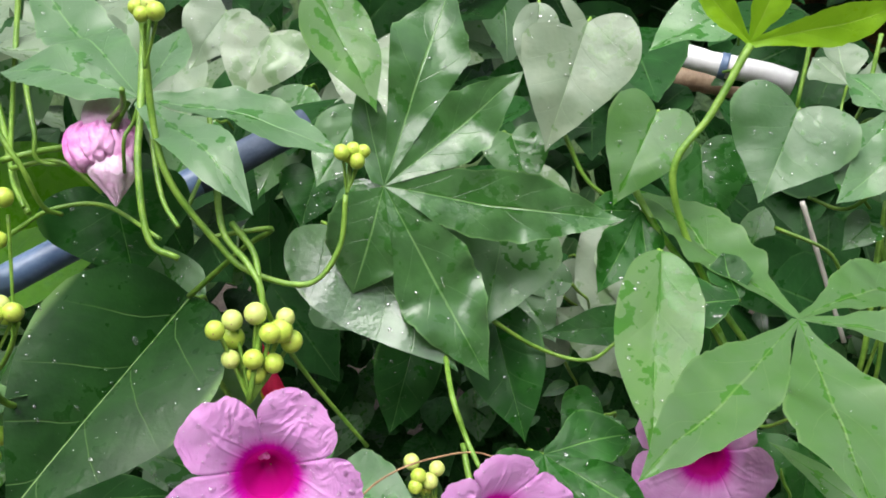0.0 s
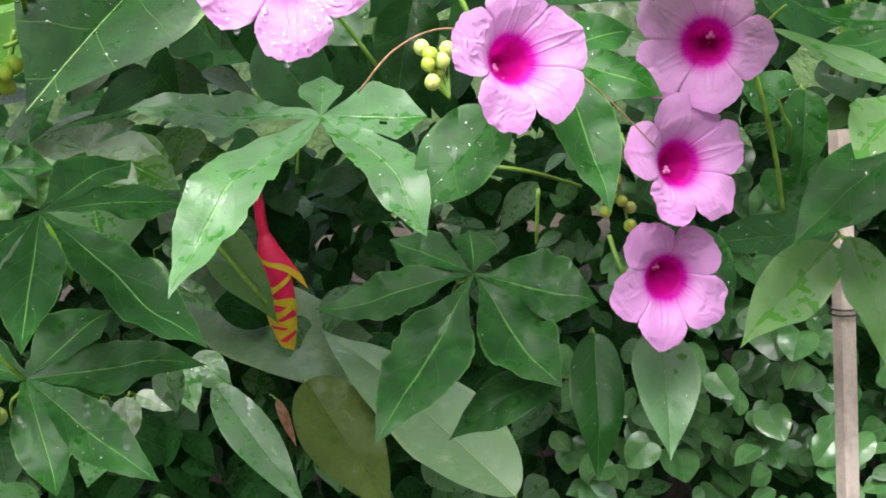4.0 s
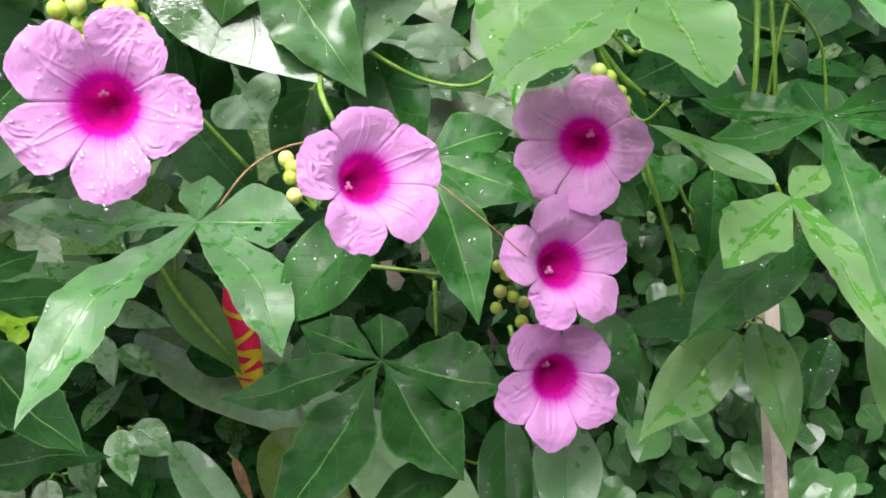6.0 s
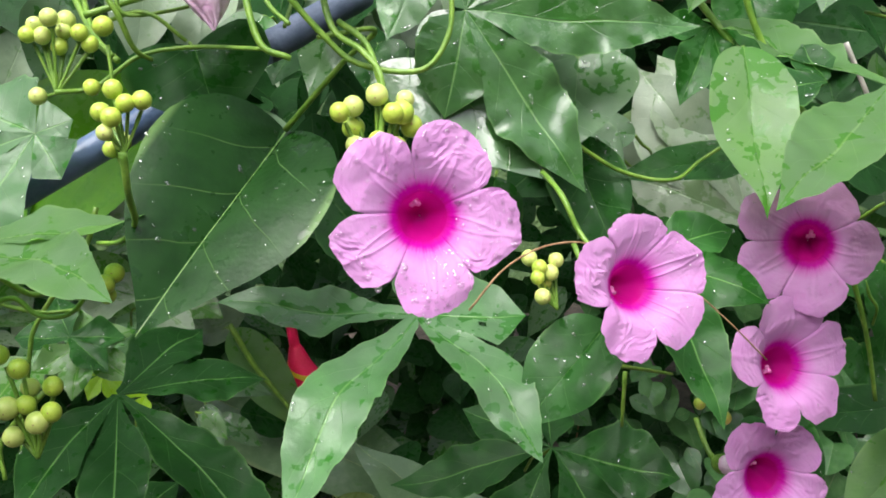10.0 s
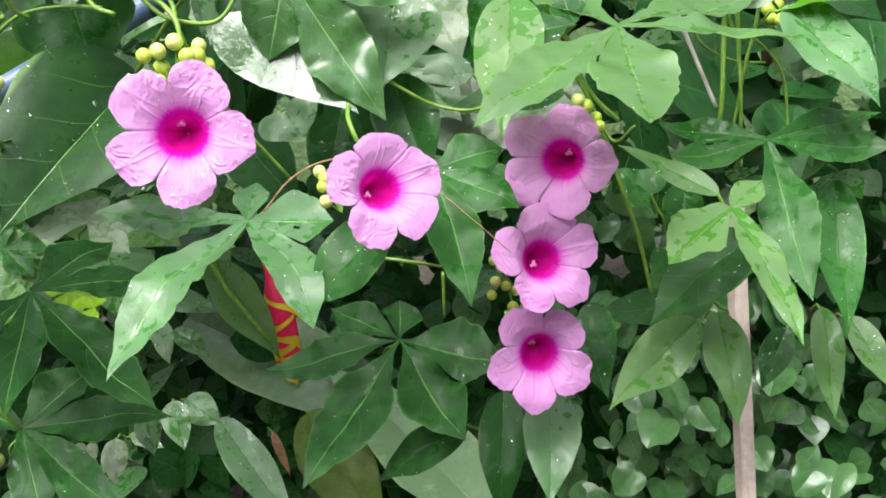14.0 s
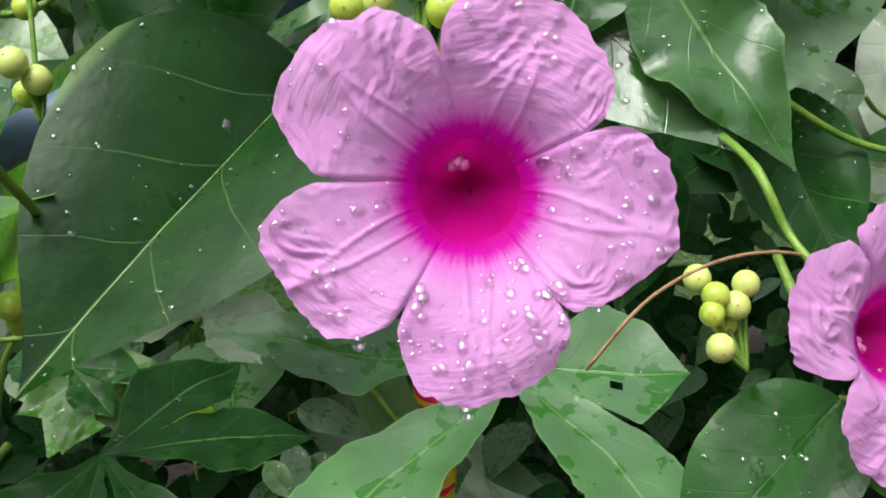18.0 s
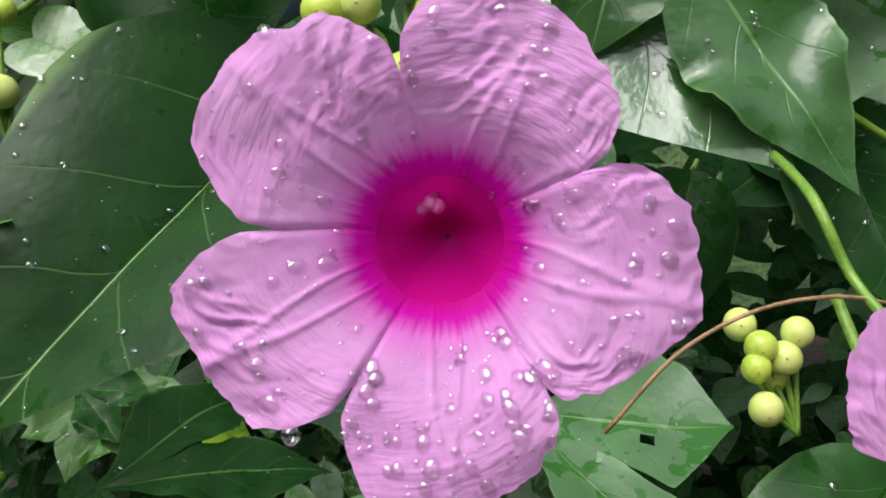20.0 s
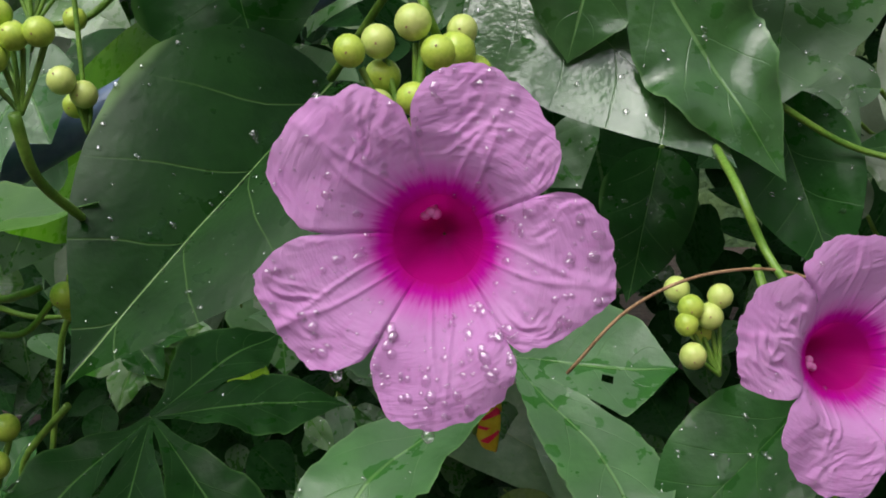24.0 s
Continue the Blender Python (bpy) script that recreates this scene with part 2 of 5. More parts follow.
WILTED_PALE = plain("faded_petal", rgb(0.80, 0.46, 0.72), rgb(0.93, 0.76, 0.89), 60.0, 0.5, 0.4, 0.002)
STIGMA = plain("stigma_pink", rgb(0.84, 0.20, 0.60), rgb(0.90, 0.36, 0.72), 900.0, 0.5)
STEM = plain("green_stem", rgb(0.095, 0.22, 0.022), rgb(0.20, 0.35, 0.045), 120.0, 0.42)
TWIG = plain("dry_twig", rgb(0.20, 0.11, 0.05), rgb(0.42, 0.27, 0.14), 200.0, 0.7)
BERRY = plain("green_berry", rgb(0.33, 0.50, 0.05), rgb(0.51, 0.64, 0.09), 160.0, 0.32, 0.12)
RIPE = plain("yellow_berry", rgb(0.48, 0.62, 0.13), rgb(0.60, 0.68, 0.20), 160.0, 0.34, 0.12)
PIPE = plain("blue_plastic", rgb(0.075, 0.125, 0.235), rgb(0.14, 0.21, 0.34), 40.0, 0.38, 0.15)
PIPE_MOUTH = plain("dark_pipe_end", rgb(0.04, 0.06, 0.10), rgb(0.075, 0.10, 0.155), 90.0, 0.7)
WOOD = plain("weathered_wood", rgb(0.46, 0.37, 0.32), rgb(0.68, 0.57, 0.50), 30.0, 0.7, 0.5, 0.002)
BAMBOO = plain("dry_bamboo", rgb(0.20, 0.13, 0.08), rgb(0.40, 0.30, 0.20), 25.0, 0.55, 0.4)
WHITE = plain("white_plastic", rgb(0.72, 0.72, 0.74), rgb(0.84, 0.84, 0.85), 30.0, 0.4, 0.15)
PALE_TWIG = plain("pale_twig", rgb(0.34, 0.32, 0.28), rgb(0.58, 0.55, 0.50), 90.0, 0.6)
WIRE = plain("black_wire", rgb(0.015, 0.015, 0.015), rgb(0.03, 0.03, 0.03), 200.0, 0.5)
RED = plain("red_bract", rgb(0.85, 0.008, 0.07), rgb(0.95, 0.02, 0.14), 60.0, 0.35, 0.2)
YELLOW = plain("yellow_bract_edge", rgb(0.72, 0.46, 0.01), rgb(0.80, 0.62, 0.04), 80.0, 0.4, 0.2)
SOIL = plain("damp_soil", rgb(0.022, 0.015, 0.011), rgb(0.085, 0.060, 0.046), 22.0, 0.75, 0.9, 0.02)
GRASS = plain("far_green", rgb(0.02, 0.05, 0.015), rgb(0.06, 0.11, 0.03), 3.0, 0.8, 0.6, 0.05)


def droplet_material():
    m, nt, bsdf, out = material("water")
    clear = node(nt, "ShaderNodeBsdfTransparent", Color=rgb(0.95, 0.95, 0.95))
    shine = node(nt, "ShaderNodeBsdfGlossy", Color=rgb(1, 1, 1), Roughness=0.03)
    rim = node(nt, "ShaderNodeFresnel", IOR=1.5)
    joined = node(nt, "ShaderNodeMixShader", i0=calc(nt, "MULTIPLY_ADD", rim.outputs[0], 0.32, 0.10), i1=clear.outputs[0], i2=shine.outputs[0])
    nt.links.new(joined.outputs[0], out.inputs["Surface"])
    return m


WATER = droplet_material()


# ---- mesh helpers ----
def mesh_of(name, verts, faces, uvs=None, smooth=True):
    me = bpy.data.meshes.new(name)
    me.from_pydata([tuple(v) for v in verts], [], faces)
    if uvs is not None:
        layer = me.uv_layers.new(name="UVMap")
        flat = np.empty(len(me.loops), dtype=np.int32)
        me.loops.foreach_get("vertex_index", flat)
        layer.data.foreach_set("uv", np.asarray(uvs, dtype=np.float32)[flat].ravel())
    if smooth:
        me.polygons.foreach_set("use_smooth", [True] * len(me.polygons))
    me.update()
    return me


def part(name, me, mat, parent, label="", m=None):
    ob = new(name, me)
    if mat and not me.materials:
        me.materials.append(mat)
    ob.parent = parent
    if m is not None:
        ob.matrix_basis = m
    return tagged(ob, label)


def thing(name, at, label, category, group="", kind=""):
    ob = new(name)
    ob.location = at
    return tagged(ob, label, category, group, kind)


def tube(points, radius, sides=7, taper=1.0, steps=6):
    """Verts and faces of a round stem through the points, with smooth bends."""
    ps = [Vector(p) for p in points]
    ps = [ps[0] * 2 - ps[1]] + ps + [ps[-1] * 2 - ps[-2]]
    line = []
    for a, b, c, d in zip(ps, ps[1:], ps[2:], ps[3:]):
        for k in range(steps):
            t = k / steps
            line.append(0.5 * ((2 * b) + (c - a) * t + (2 * a - 5 * b + 4 * c - d) * t * t + (3 * b - a - 3 * c + d) * t ** 3))
    line.append(ps[-2])
    verts, faces = [], []
    side = Vector((0.3, 0.5, 0.8))
    for k, p in enumerate(line):
        way = (line[min(k + 1, len(line) - 1)] - line[max(k - 1, 0)]).normalized()
        side = (side - way * side.dot(way)).normalized()
        other = way.cross(side)
        r = radius * (1 + (taper - 1) * k / (len(line) - 1)) * (1 + 0.10 * noise.noise(p * 140))
        verts += [p + r * (math.cos(a) * side + math.sin(a) * other) for a in [2 * math.pi * s / sides for s in range(sides)]]
    for k in range(len(line) - 1):
        for s in range(sides):
            a, b = k * sides + s, k * sides + (s + 1) % sides
            faces.append((a, b, b + sides, a + sides))
    faces.append(tuple(range(sides))[::-1])
    faces.append(tuple(range(len(verts) - sides, len(verts))))
    return verts, faces


def ball(radius, rings=8, sides=12, squash=1.0):
    verts, faces = [(0, 0, radius * squash)], []
    for i in range(1, rings):
        a = math.pi * i / rings
        verts += [(radius * math.sin(a) * math.cos(2 * math.pi * s / sides), radius * math.sin(a) * math.sin(2 * math.pi * s / sides), radius * squash * math.cos(a)) for s in range(sides)]
    verts.append((0, 0, -radius * squash))
    for s in range(sides):
        faces.append((0, 1 + s, 1 + (s + 1) % sides))
        for i in range(rings - 2):
            a, b = 1 + i * sides + s, 1 + i * sides + (s + 1) % sides
            faces.append((a, a + sides, b + sides, b))
        last = 1 + (rings - 2) * sides
        faces.append((last + s, len(verts) - 1, last + (s + 1) % sides))
    return verts, faces


def facing(at, pitch, yaw):
    """Pose of a leaf or flower: local x right, y up in its plane, z out of its face; pitch tips the face up, yaw turns it to the right."""
    p, q = radians(pitch), radians(yaw)
    n = Vector((math.sin(q) * math.cos(p), -math.cos(q) * math.cos(p), math.sin(p)))
    v = (Vector((0, 0, 1)) - n * n.z).normalized()
    u = v.cross(n)
    return Matrix(((u.x, v.x, n.x, at[0]), (u.y, v.y, n.y, at[1]), (u.z, v.z, n.z, at[2]), (0, 0, 0, 1)))


def curve_z(x, y, size, bend, seed, calm=1.0):
    """Gentle drop towards the tips and a wavy blade."""
    r2 = (x * x + y * y) / (size * size)
    wave = noise.noise(Vector((x / size * 2.2 + seed * 7.1, y / size * 2.2, seed * 3.3)))
    ripple = noise.noise(Vector((x / size * 6.5 + seed * 2.9, y / size * 6.5, seed * 1.3)))
    return size * (-bend * r2 + calm * (0.12 * wave + 0.022 * ripple) * min(1.0, r2 * 4))


# ---- leaves ----
def blade_profile(x, neck):
    if x < 0.5:
        return neck + (1 - neck) * math.sin(math.pi / 2 * x / 0.5) ** (2.2 if neck < 0.3 else 1.6)
    t = (x - 0.5) / 0.5
    return max(0.0, math.cos(math.pi / 2 * t)) ** 1.12


def palmate_mesh(lobes, seed, neck=0.5, bend=0.10, fold=0.28, rows=44, cols=5, hole=None):
    """A hand-shaped leaf: one blade a lobe, which meet along the lines between them. lobes: angle, length, half-width."""
    lobes = sorted(lobes)
    size = max(lobe[1] for lobe in lobes)
    verts, faces, uvs = [], [], []
    fs = [k / cols for k in range(-cols, cols + 1)]
    for i, (a, l, w, *curl) in enumerate(lobes):
        gap_right = (a - lobes[i - 1][0]) % 360 if len(lobes) > 1 else 300
        gap_left = (lobes[(i + 1) % len(lobes)][0] - a) % 360 if len(lobes) > 1 else 300
        lim_r, lim_l = (math.tan(radians(min(g / 2, 62))) for g in (gap_right, gap_left))
        ca, sa = math.cos(radians(a)), math.sin(radians(a))
        first = len(verts)
        sway = curl[0] * l if curl else 0.05 * l * noise.noise(Vector((seed * 1.7, i * 2.3, 0)))
        for k in range(rows + 1):
            x = (k / rows) ** 1.05
            s = l * max(x, 0.002)
            full = w * blade_profile(x, neck)
            for f in fs:
                side_w = min(full, s * (lim_l if f > 0 else lim_r))
                ruffle = 1 + (0.06 * noise.noise(Vector((s * 420, f * 9, seed * 7.0 + i))) + 0.08 * noise.noise(Vector((s * 170, f * 9, seed * 5.0 + i))) + 0.10 * noise.noise(Vector((s * 48, f * 9, seed * 3.0 + i)))) * abs(f) * (side_w >= full)
                y = f * side_w * ruffle + sway * math.sin(math.pi * x) * min(1.0, 2.5 * x)
                px, py = s * ca - y * sa, s * sa + y * ca
                z = curve_z(px, py, size, bend, seed) + fold * abs(f) * side_w * (1 - 0.6 * x) + 0.34 * side_w * f * f * noise.noise(Vector((s * 75, 3.0 if f > 0 else 8.0, seed * 4.0 + i)))
                verts.append((px, py, z))
                uvs.append((0.5 + 0.5 * f * (side_w / max(full, 1e-6)) ** 0.5, x))
        n = len(fs)
        for k in range(rows):
            for c in range(n - 1):
                q = first + k * n + c
                if hole and all((verts[v][0] - hole[0]) ** 2 + (verts[v][1] - hole[1]) ** 2 < hole[2] ** 2 for v in (q, q + n + 1)):
                    continue
                faces.append((q, q + n, q + n + 1, q + 1))
    return mesh_of("palmate_leaf", verts, faces, uvs)


HEART_EDGE = ((0, 0), (-0.07, 0.17), (-0.12, 0.44), (-0.09, 0.74), (0.04, 0.95), (0.25, 1.0), (0.48, 0.80), (0.70, 0.47), (0.86, 0.19), (0.94, 0.065), (1, 0))
ROUND_EDGE = ((0, 0), (-0.07, 0.25), (-0.09, 0.55), (0.0, 0.84), (0.18, 1.0), (0.42, 0.99), (0.66, 0.80), (0.86, 0.46), (0.97, 0.15), (1, 0))
LANCE_EDGE = ((0, 0), (0.02, 0.30), (0.10, 0.68), (0.25, 0.95), (0.40, 1.0), (0.58, 0.86), (0.76, 0.53), (0.88, 0.23), (0.95, 0.07), (1, 0))


def edge_point(edge, t):
    """A point on a smooth half outline, t from 0 at the stalk to 1 at the tip."""
    x = min(t, 0.99999) * (len(edge) - 1)
    k = int(x)
    f = x - k
    p = [Vector(edge[max(0, min(len(edge) - 1, k + d))]) for d in (-1, 0, 1, 2)]
    return 0.5 * (2 * p[1] + (p[2] - p[0]) * f + (2 * p[0] - 5 * p[1] + 4 * p[2] - p[3]) * f * f + (3 * p[1] - p[0] - 3 * p[2] + p[3]) * f ** 3)


def heart_mesh(angle, l, w, seed, back=0.165, bend=0.10, fold=0.30, rings=7, around=26, calm=1.0, bite=None, edge=None):
    """A heart-shaped leaf with its stalk in the notch and a drip tip. Slim blades have no back lobes."""
    edge = edge or (HEART_EDGE if w / l >= 0.36 else LANCE_EDGE)
    back = back if w / l >= 0.36 else 0.0
    ca, sa = math.cos(radians(angle)), math.sin(radians(angle))
    outline = []
    for k in range(-around, around + 1):
        f = abs(k) / around
        p = edge_point(edge, f)
        y = w * max(0.0, p.y) * (1 + 0.09 * noise.noise(Vector((f * 5, seed * 3.1, 4.0 * (k > 0)))) + 0.03 * noise.noise(Vector((f * 21, seed * 3.1, 4.0 * (k > 0)))))
        lean = 0.04 * l * noise.noise(Vector((seed * 2.7, 4.0, 0))) * max(0.0, p.x) ** 2
        if bite and (k > 0) == (bite[0] > 0) and abs(f - bite[1]) < 0.11:
            gone = 1 - bite[2] * (1 - ((f - bite[1]) / 0.11) ** 2) * (1 + 0.4 * noise.noise(Vector((f * 60, seed, 8))))
            p, y = Vector((0.1 + (p.x - 0.1) * gone, p.y)), y * gone
        outline.append((l * p.x, (math.copysign(y, k) if k else 0.0) + lean))
    c = 0.10 * l
    verts, faces, uvs = [], [], []
    for ring in range(rings + 1):
        g = (ring / rings) ** 0.8
        for s, y in outline:
            x1, y1 = c + (s - c) * g, y * g
            px, py = x1 * ca - y1 * sa, x1 * sa + y1 * ca
            z = curve_z(px, py, l, bend, seed, calm) + fold * abs(y1) * (1 - 0.5 * max(0.0, x1 / l)) - 0.25 * fold * (y1 * y1) / w
            verts.append((px, py, z))
            uvs.append((0.5 + 0.5 * math.copysign(min(1.0, abs(y1 / w)) ** 0.62, y1), (x1 / l + back) / (1 + back)))
    n = len(outline)
    for ring in range(rings):
        for k in range(n - 1):
            q = ring * n + k
            faces.append((q, q + 1, q + n + 1, q + n))
    return mesh_of("heart_leaf", verts, faces, uvs)


def beads_on(me, count, seed, low, high, keep=None):
    """Small water beads that sit on a mesh's front, joined into one mesh."""
    rng = random.Random(seed)
    polys = [p for p in me.polygons if p.area > 1e-9 and (keep is None or keep(p.center))]
    weights = [p.area for p in polys]
    verts, faces = [], []
    for p in rng.choices(polys, weights, k=count):
        r = low + (high - low) * rng.random() ** 2.2
        n = p.normal if p.normal.z >= 0 else -p.normal
        ids = p.vertices
        mix = [rng.random() for _ in ids]
        at = sum((me.vertices[v].co * g for v, g in zip(ids, mix)), Vector()) / sum(mix)
        q = n.to_track_quat("Z", "Y")
        first = len(verts)
        bv, bf = ball(r, 6, 10, 0.46)
        stretch = 1 + 0.5 * rng.random()
        verts += [at + n * r * 0.20 + q @ Vector((x, y * stretch, z)) for x, y, z in bv]
        faces += [tuple(first + i for i in f) for f in bf]
    return mesh_of("dew", verts, faces)


LEAF_COUNT = [0]
SAYS = {"shiny": "broad leaf, mirror-wet with rain", "wet": "glossy green leaf, shining wet with rain", "mature": "green leaf with pale veins, wet with rain", "young": "fresh light green leaf with wet patches", "dark": "dark green glossy leaf, its darkness partly painted shade", "slick": "large dark heart-shaped leaf with a wet sheen and curved pale veins",
        "pale": "dull grey-green leaf, partly paled to imitate sky sheen", "lime": "thin yellow-green leaf, brightened in colour as if lit from behind", "olive": "broad yellow-green blade, its shade and backlight put into the colour", "deep": "deep green leaf with a pale midrib", "sheen": "broad green blade with a pale midrib, sky sheen painted into its colour", "grey": "broad grey-green leaf, its dull sheen and extra brightness put into the colour", "bronze": "broad olive blade in deep shade", "dead": "curled dead brown leaf"}
BEADS = {"shiny": 30, "wet": 40, "mature": 30, "young": 24, "dark": 34, "slick": 80, "pale": 20, "lime": 0, "olive": 0, "deep": 40, "sheen": 0, "grey": 10, "bronze": 0, "dead": 0}


def hang_leaf(name, vine, tone, me, at, tilt, out_way):
    LEAF_COUNT[0] += 1
    m = Matrix.Translation(-vine.location) @ facing(at, *tilt)
    leaf = part(name, me, LEAF[tone], vine, SAYS[tone], m)
    back = Vector((out_way[0] * -0.012, out_way[1] * -0.012 - 0.004, -0.012))
    verts, faces = tube([(0, 0, -0.0004), back * 0.5 + Vector((0, 0, -0.002)), back, back * 1.3 + Vector((0, 0, -0.012))], 0.0011, 6, 0.8)
    part("petiole", mesh_of("petiole", verts, faces), STEM, leaf)
    if BEADS[tone]:
        part("dew", beads_on(me, BEADS[tone], LEAF_COUNT[0], 0.0003, 0.0013), WATER, leaf)["kind"] = "stuff"
    return leaf


def palmate(vine, tone, at, tilt, lobes, neck=0.25, bend=0.07, hole=None):
    me = palmate_mesh(lobes, LEAF_COUNT[0] * 0.37 + 0.1, neck, bend, hole=hole)
    a = radians(sum(l[0] for l in lobes) / len(lobes))
    return hang_leaf("palmate_leaf", vine, tone, me, at, tilt, (math.cos(a), math.sin(a)))


def heart(vine, tone, at, tilt, size, bend=0.07, calm=1.0, bite=None, fold=0.30):
    me = heart_mesh(*size, LEAF_COUNT[0] * 0.37 + 0.1, bend=bend, calm=calm, bite=bite, fold=fold)
    a = radians(size[0])
    return hang_leaf("heart_leaf" if size[2] / size[1] >= 0.36 else "lance_leaf", vine, tone, me, at, tilt, (math.cos(a), math.sin(a)))


def stem(vine, points, radius, mat=None):
    verts, faces = tube([Vector(p) - vine.location for p in points], radius, 8, 0.7)
    return part("stem", mesh_of("stem", verts, faces), mat or STEM, vine)


# ---- flowers ----
FLOWERS = [0]


def flower(at, tilt, radius, notches, gaps, rims, heart_at, knob_at, wet=14):
    """A funnel-shaped bloom: five joined petals that slope into a deep throat, with stigma, calyx and stalk.
    notches: angles between the petals; gaps: how far out they reach; rims: each petal's rim at three places; heart_at: the throat's offset; knob_at: the stigma's."""
    FLOWERS[0] += 1
    seed = FLOWERS[0] * 3.7
    bloom = new("morning_glory_flower")
    bloom.matrix_basis = facing(at, *tilt)
    tagged(bloom, "open pink morning glory flower with magenta throat" + (", covered in raindrops" if wet > 50 else ", on the vine"), "flower", "pink flowers on the vine")
    angles = [radians(a) for a in notches]
    throat = 0.27
    rows, cols = (96, 84) if wet > 50 else (48, 42)

    def profile(rn):
        """The funnel's slope: steep at the throat, flat at the rim, which rolls back a little."""
        t = (rn - throat) / 0.42
        slope = -0.27 * (1 - t) ** 1.6 if t < 1 else 0.0
        return slope + 0.05 * max(0.0, min(1.0, (rn - 0.5) / 0.35)) - 0.5 * max(0.0, rn - 0.86) ** 2

    def height(rn, a):
        big = 0.060 * noise.noise(Vector((math.cos(a) * rn * 2.6, math.sin(a) * rn * 2.6, seed)))
        small = 0.012 * noise.noise(Vector((a * 4.5, rn * 5.0, seed + 9)))
        return profile(rn) + (big + small) * max(0.0, min(1.0, (rn - throat) / 0.3))

    def crimp(rn, a, i):
        """Short oblique wrinkles, patchy, stronger towards the rim; each petal has its own run and depth."""
        way = (angles[i] + (angles[(i + 1) % 5] - angles[i]) % (-2 * math.pi) / 2) + (1.1, 1.9, 1.5, 0.9, 0.75)[i]
        x, y = rn * math.cos(a), rn * math.sin(a)
        p, q = x * math.cos(way) + y * math.sin(way), y * math.cos(way) - x * math.sin(way)
        warp = noise.noise(Vector((x * 4.5, y * 4.5, seed + 2)))
        patch = max(0.15, 0.5 + 1.1 * noise.noise(Vector((x * 3.2, y * 3.2, seed + 15))))
        deep = 0.042 * abs(noise.noise(Vector((p * 13.0 + 1.6 * warp, q * 4.2 + 0.9 * warp, seed + 21)))) + 0.024 * abs(noise.noise(Vector((p * 22.0 + 2.6 * warp, q * 8.5, seed + 33)))) + 0.004 * noise.noise(Vector((p * 46.0 + 3.0 * warp, q * 16.0, seed + 41)))
        return deep * patch * (0.9, 1.05, 0.6, 1.1, 1.0)[i] * max(0.0, min(1.0, (rn - 0.45) / 0.25))

    def shift(rn):
        f = max(0.0, min(1.0, (0.75 - rn) / (0.75 - throat)))
        f = f * f * (3 - 2 * f)
        return heart_at[0] * f, heart_at[1] * f

    def rim_at(i, u):
        """Smooth rim between the two notches of a petal, through its three given reaches."""
        marks = [gaps[i], *rims[i], gaps[(i + 1) % 5]]
        spots = (0.0, 0.23, 0.5, 0.77, 1.0)
        k = max(j for j in range(4) if spots[j] <= min(u, 0.9999))
        f = (u - spots[k]) / (spots[k + 1] - spots[k])
        f = f ** 0.8 if k == 0 else 1 - (1 - f) ** 0.8 if k == 3 else f * f * (3 - 2 * f)
        r = marks[k] + (marks[k + 1] - marks[k]) * f
        e = abs(2 * u - 1)
        r -= 0.07 * max(0.0, (e - 0.95) / 0.05)
        return r * (1 + (0.040 * noise.noise(Vector((u * 6 + i * 13, seed, 5))) + 0.020 * noise.noise(Vector((u * 17 + i * 13, seed, 2))) + 0.010 * noise.noise(Vector((u * 46 + i * 13, seed, 9)))) * min(1.0, (1 - e) * 8))

    for i in range(5):
        a0, a1 = angles[i], angles[(i + 1) % 5]
        if a1 > a0:
            a1 -= 2 * math.pi
        verts, faces, uvs = [], [], []
        for c in range(cols + 1):
            u = c / cols
            a = a0 + (a1 - a0) * u
            e = abs(2 * u - 1)
            rim = rim_at(i, u)
            for k in range(rows + 1):
                rn = throat + (rim - throat) * k / rows
                out = max(0.0, min(1.0, (rn - throat) / 0.16))
                groove = -0.022 * math.exp(-((1 - e) / 0.05) ** 2) * out
                lap = 0.022 * math.exp(-u / 0.14) * max(0.0, min(1.0, (rn - 0.42) / 0.2))
                fan = 0.30 * max(0.05, 1 - (rn - throat) / 0.62)
                rib = 0.013 * math.exp(-((e - fan) / 0.045) ** 2) * out
                dx, dy = shift(rn)
                verts.append((radius * (rn * math.cos(a) + dx), radius * (rn * math.sin(a) + dy), radius * (height(rn, a) - crimp(rn, a, i) + groove + lap * (u > 0) + rib)))
                uvs.append((a / 6.2832 + 1.0, rn))
        n = rows + 1
        for c in range(cols):
            for k in range(rows):
                q = c * n + k
                faces.append((q, q + n, q + n + 1, q + 1))
        me = mesh_of("petal", verts, faces, uvs)
        petal = part("petal", me, PETAL, bloom)
        if wet:
            share = wet // 5 if wet <= 50 else int(wet * (0.14, 0.22, 0.36, 0.16, 0.12)[i])
            part("dew", beads_on(me, share, FLOWERS[0] * 10 + i, 0.00025, 0.00120 if wet > 200 else 0.0008, lambda p: p.length > radius * 0.42), WATER, petal)["kind"] = "stuff"
        if wet > 200 and i in (2, 3):
            low = min(me.vertices, key=lambda v: v.co.y - 0.2 * v.co.x * (i == 3)).co
            bv, bf = ball(0.0013, 10, 14)
            drop = [low + Vector((x, y * (1.25 if y < 0 else 1.0) - 0.0006, z + 0.0004)) for x, y, z in bv]
            part("hanging_drop", mesh_of("hanging_drop", drop, bf), WATER, petal, "clear raindrop on the petal's tip")
    # throat: funnel that narrows into the tube
    verts, faces, uvs, sides = [], [], [], 60
    depth = [(throat + 0.003, 0.0), (0.252, -0.310), (0.232, -0.355), (0.205, -0.415), (0.17, -0.48), (0.13, -0.54), (0.09, -0.585), (0.05, -0.61), (0.01, -0.62)]
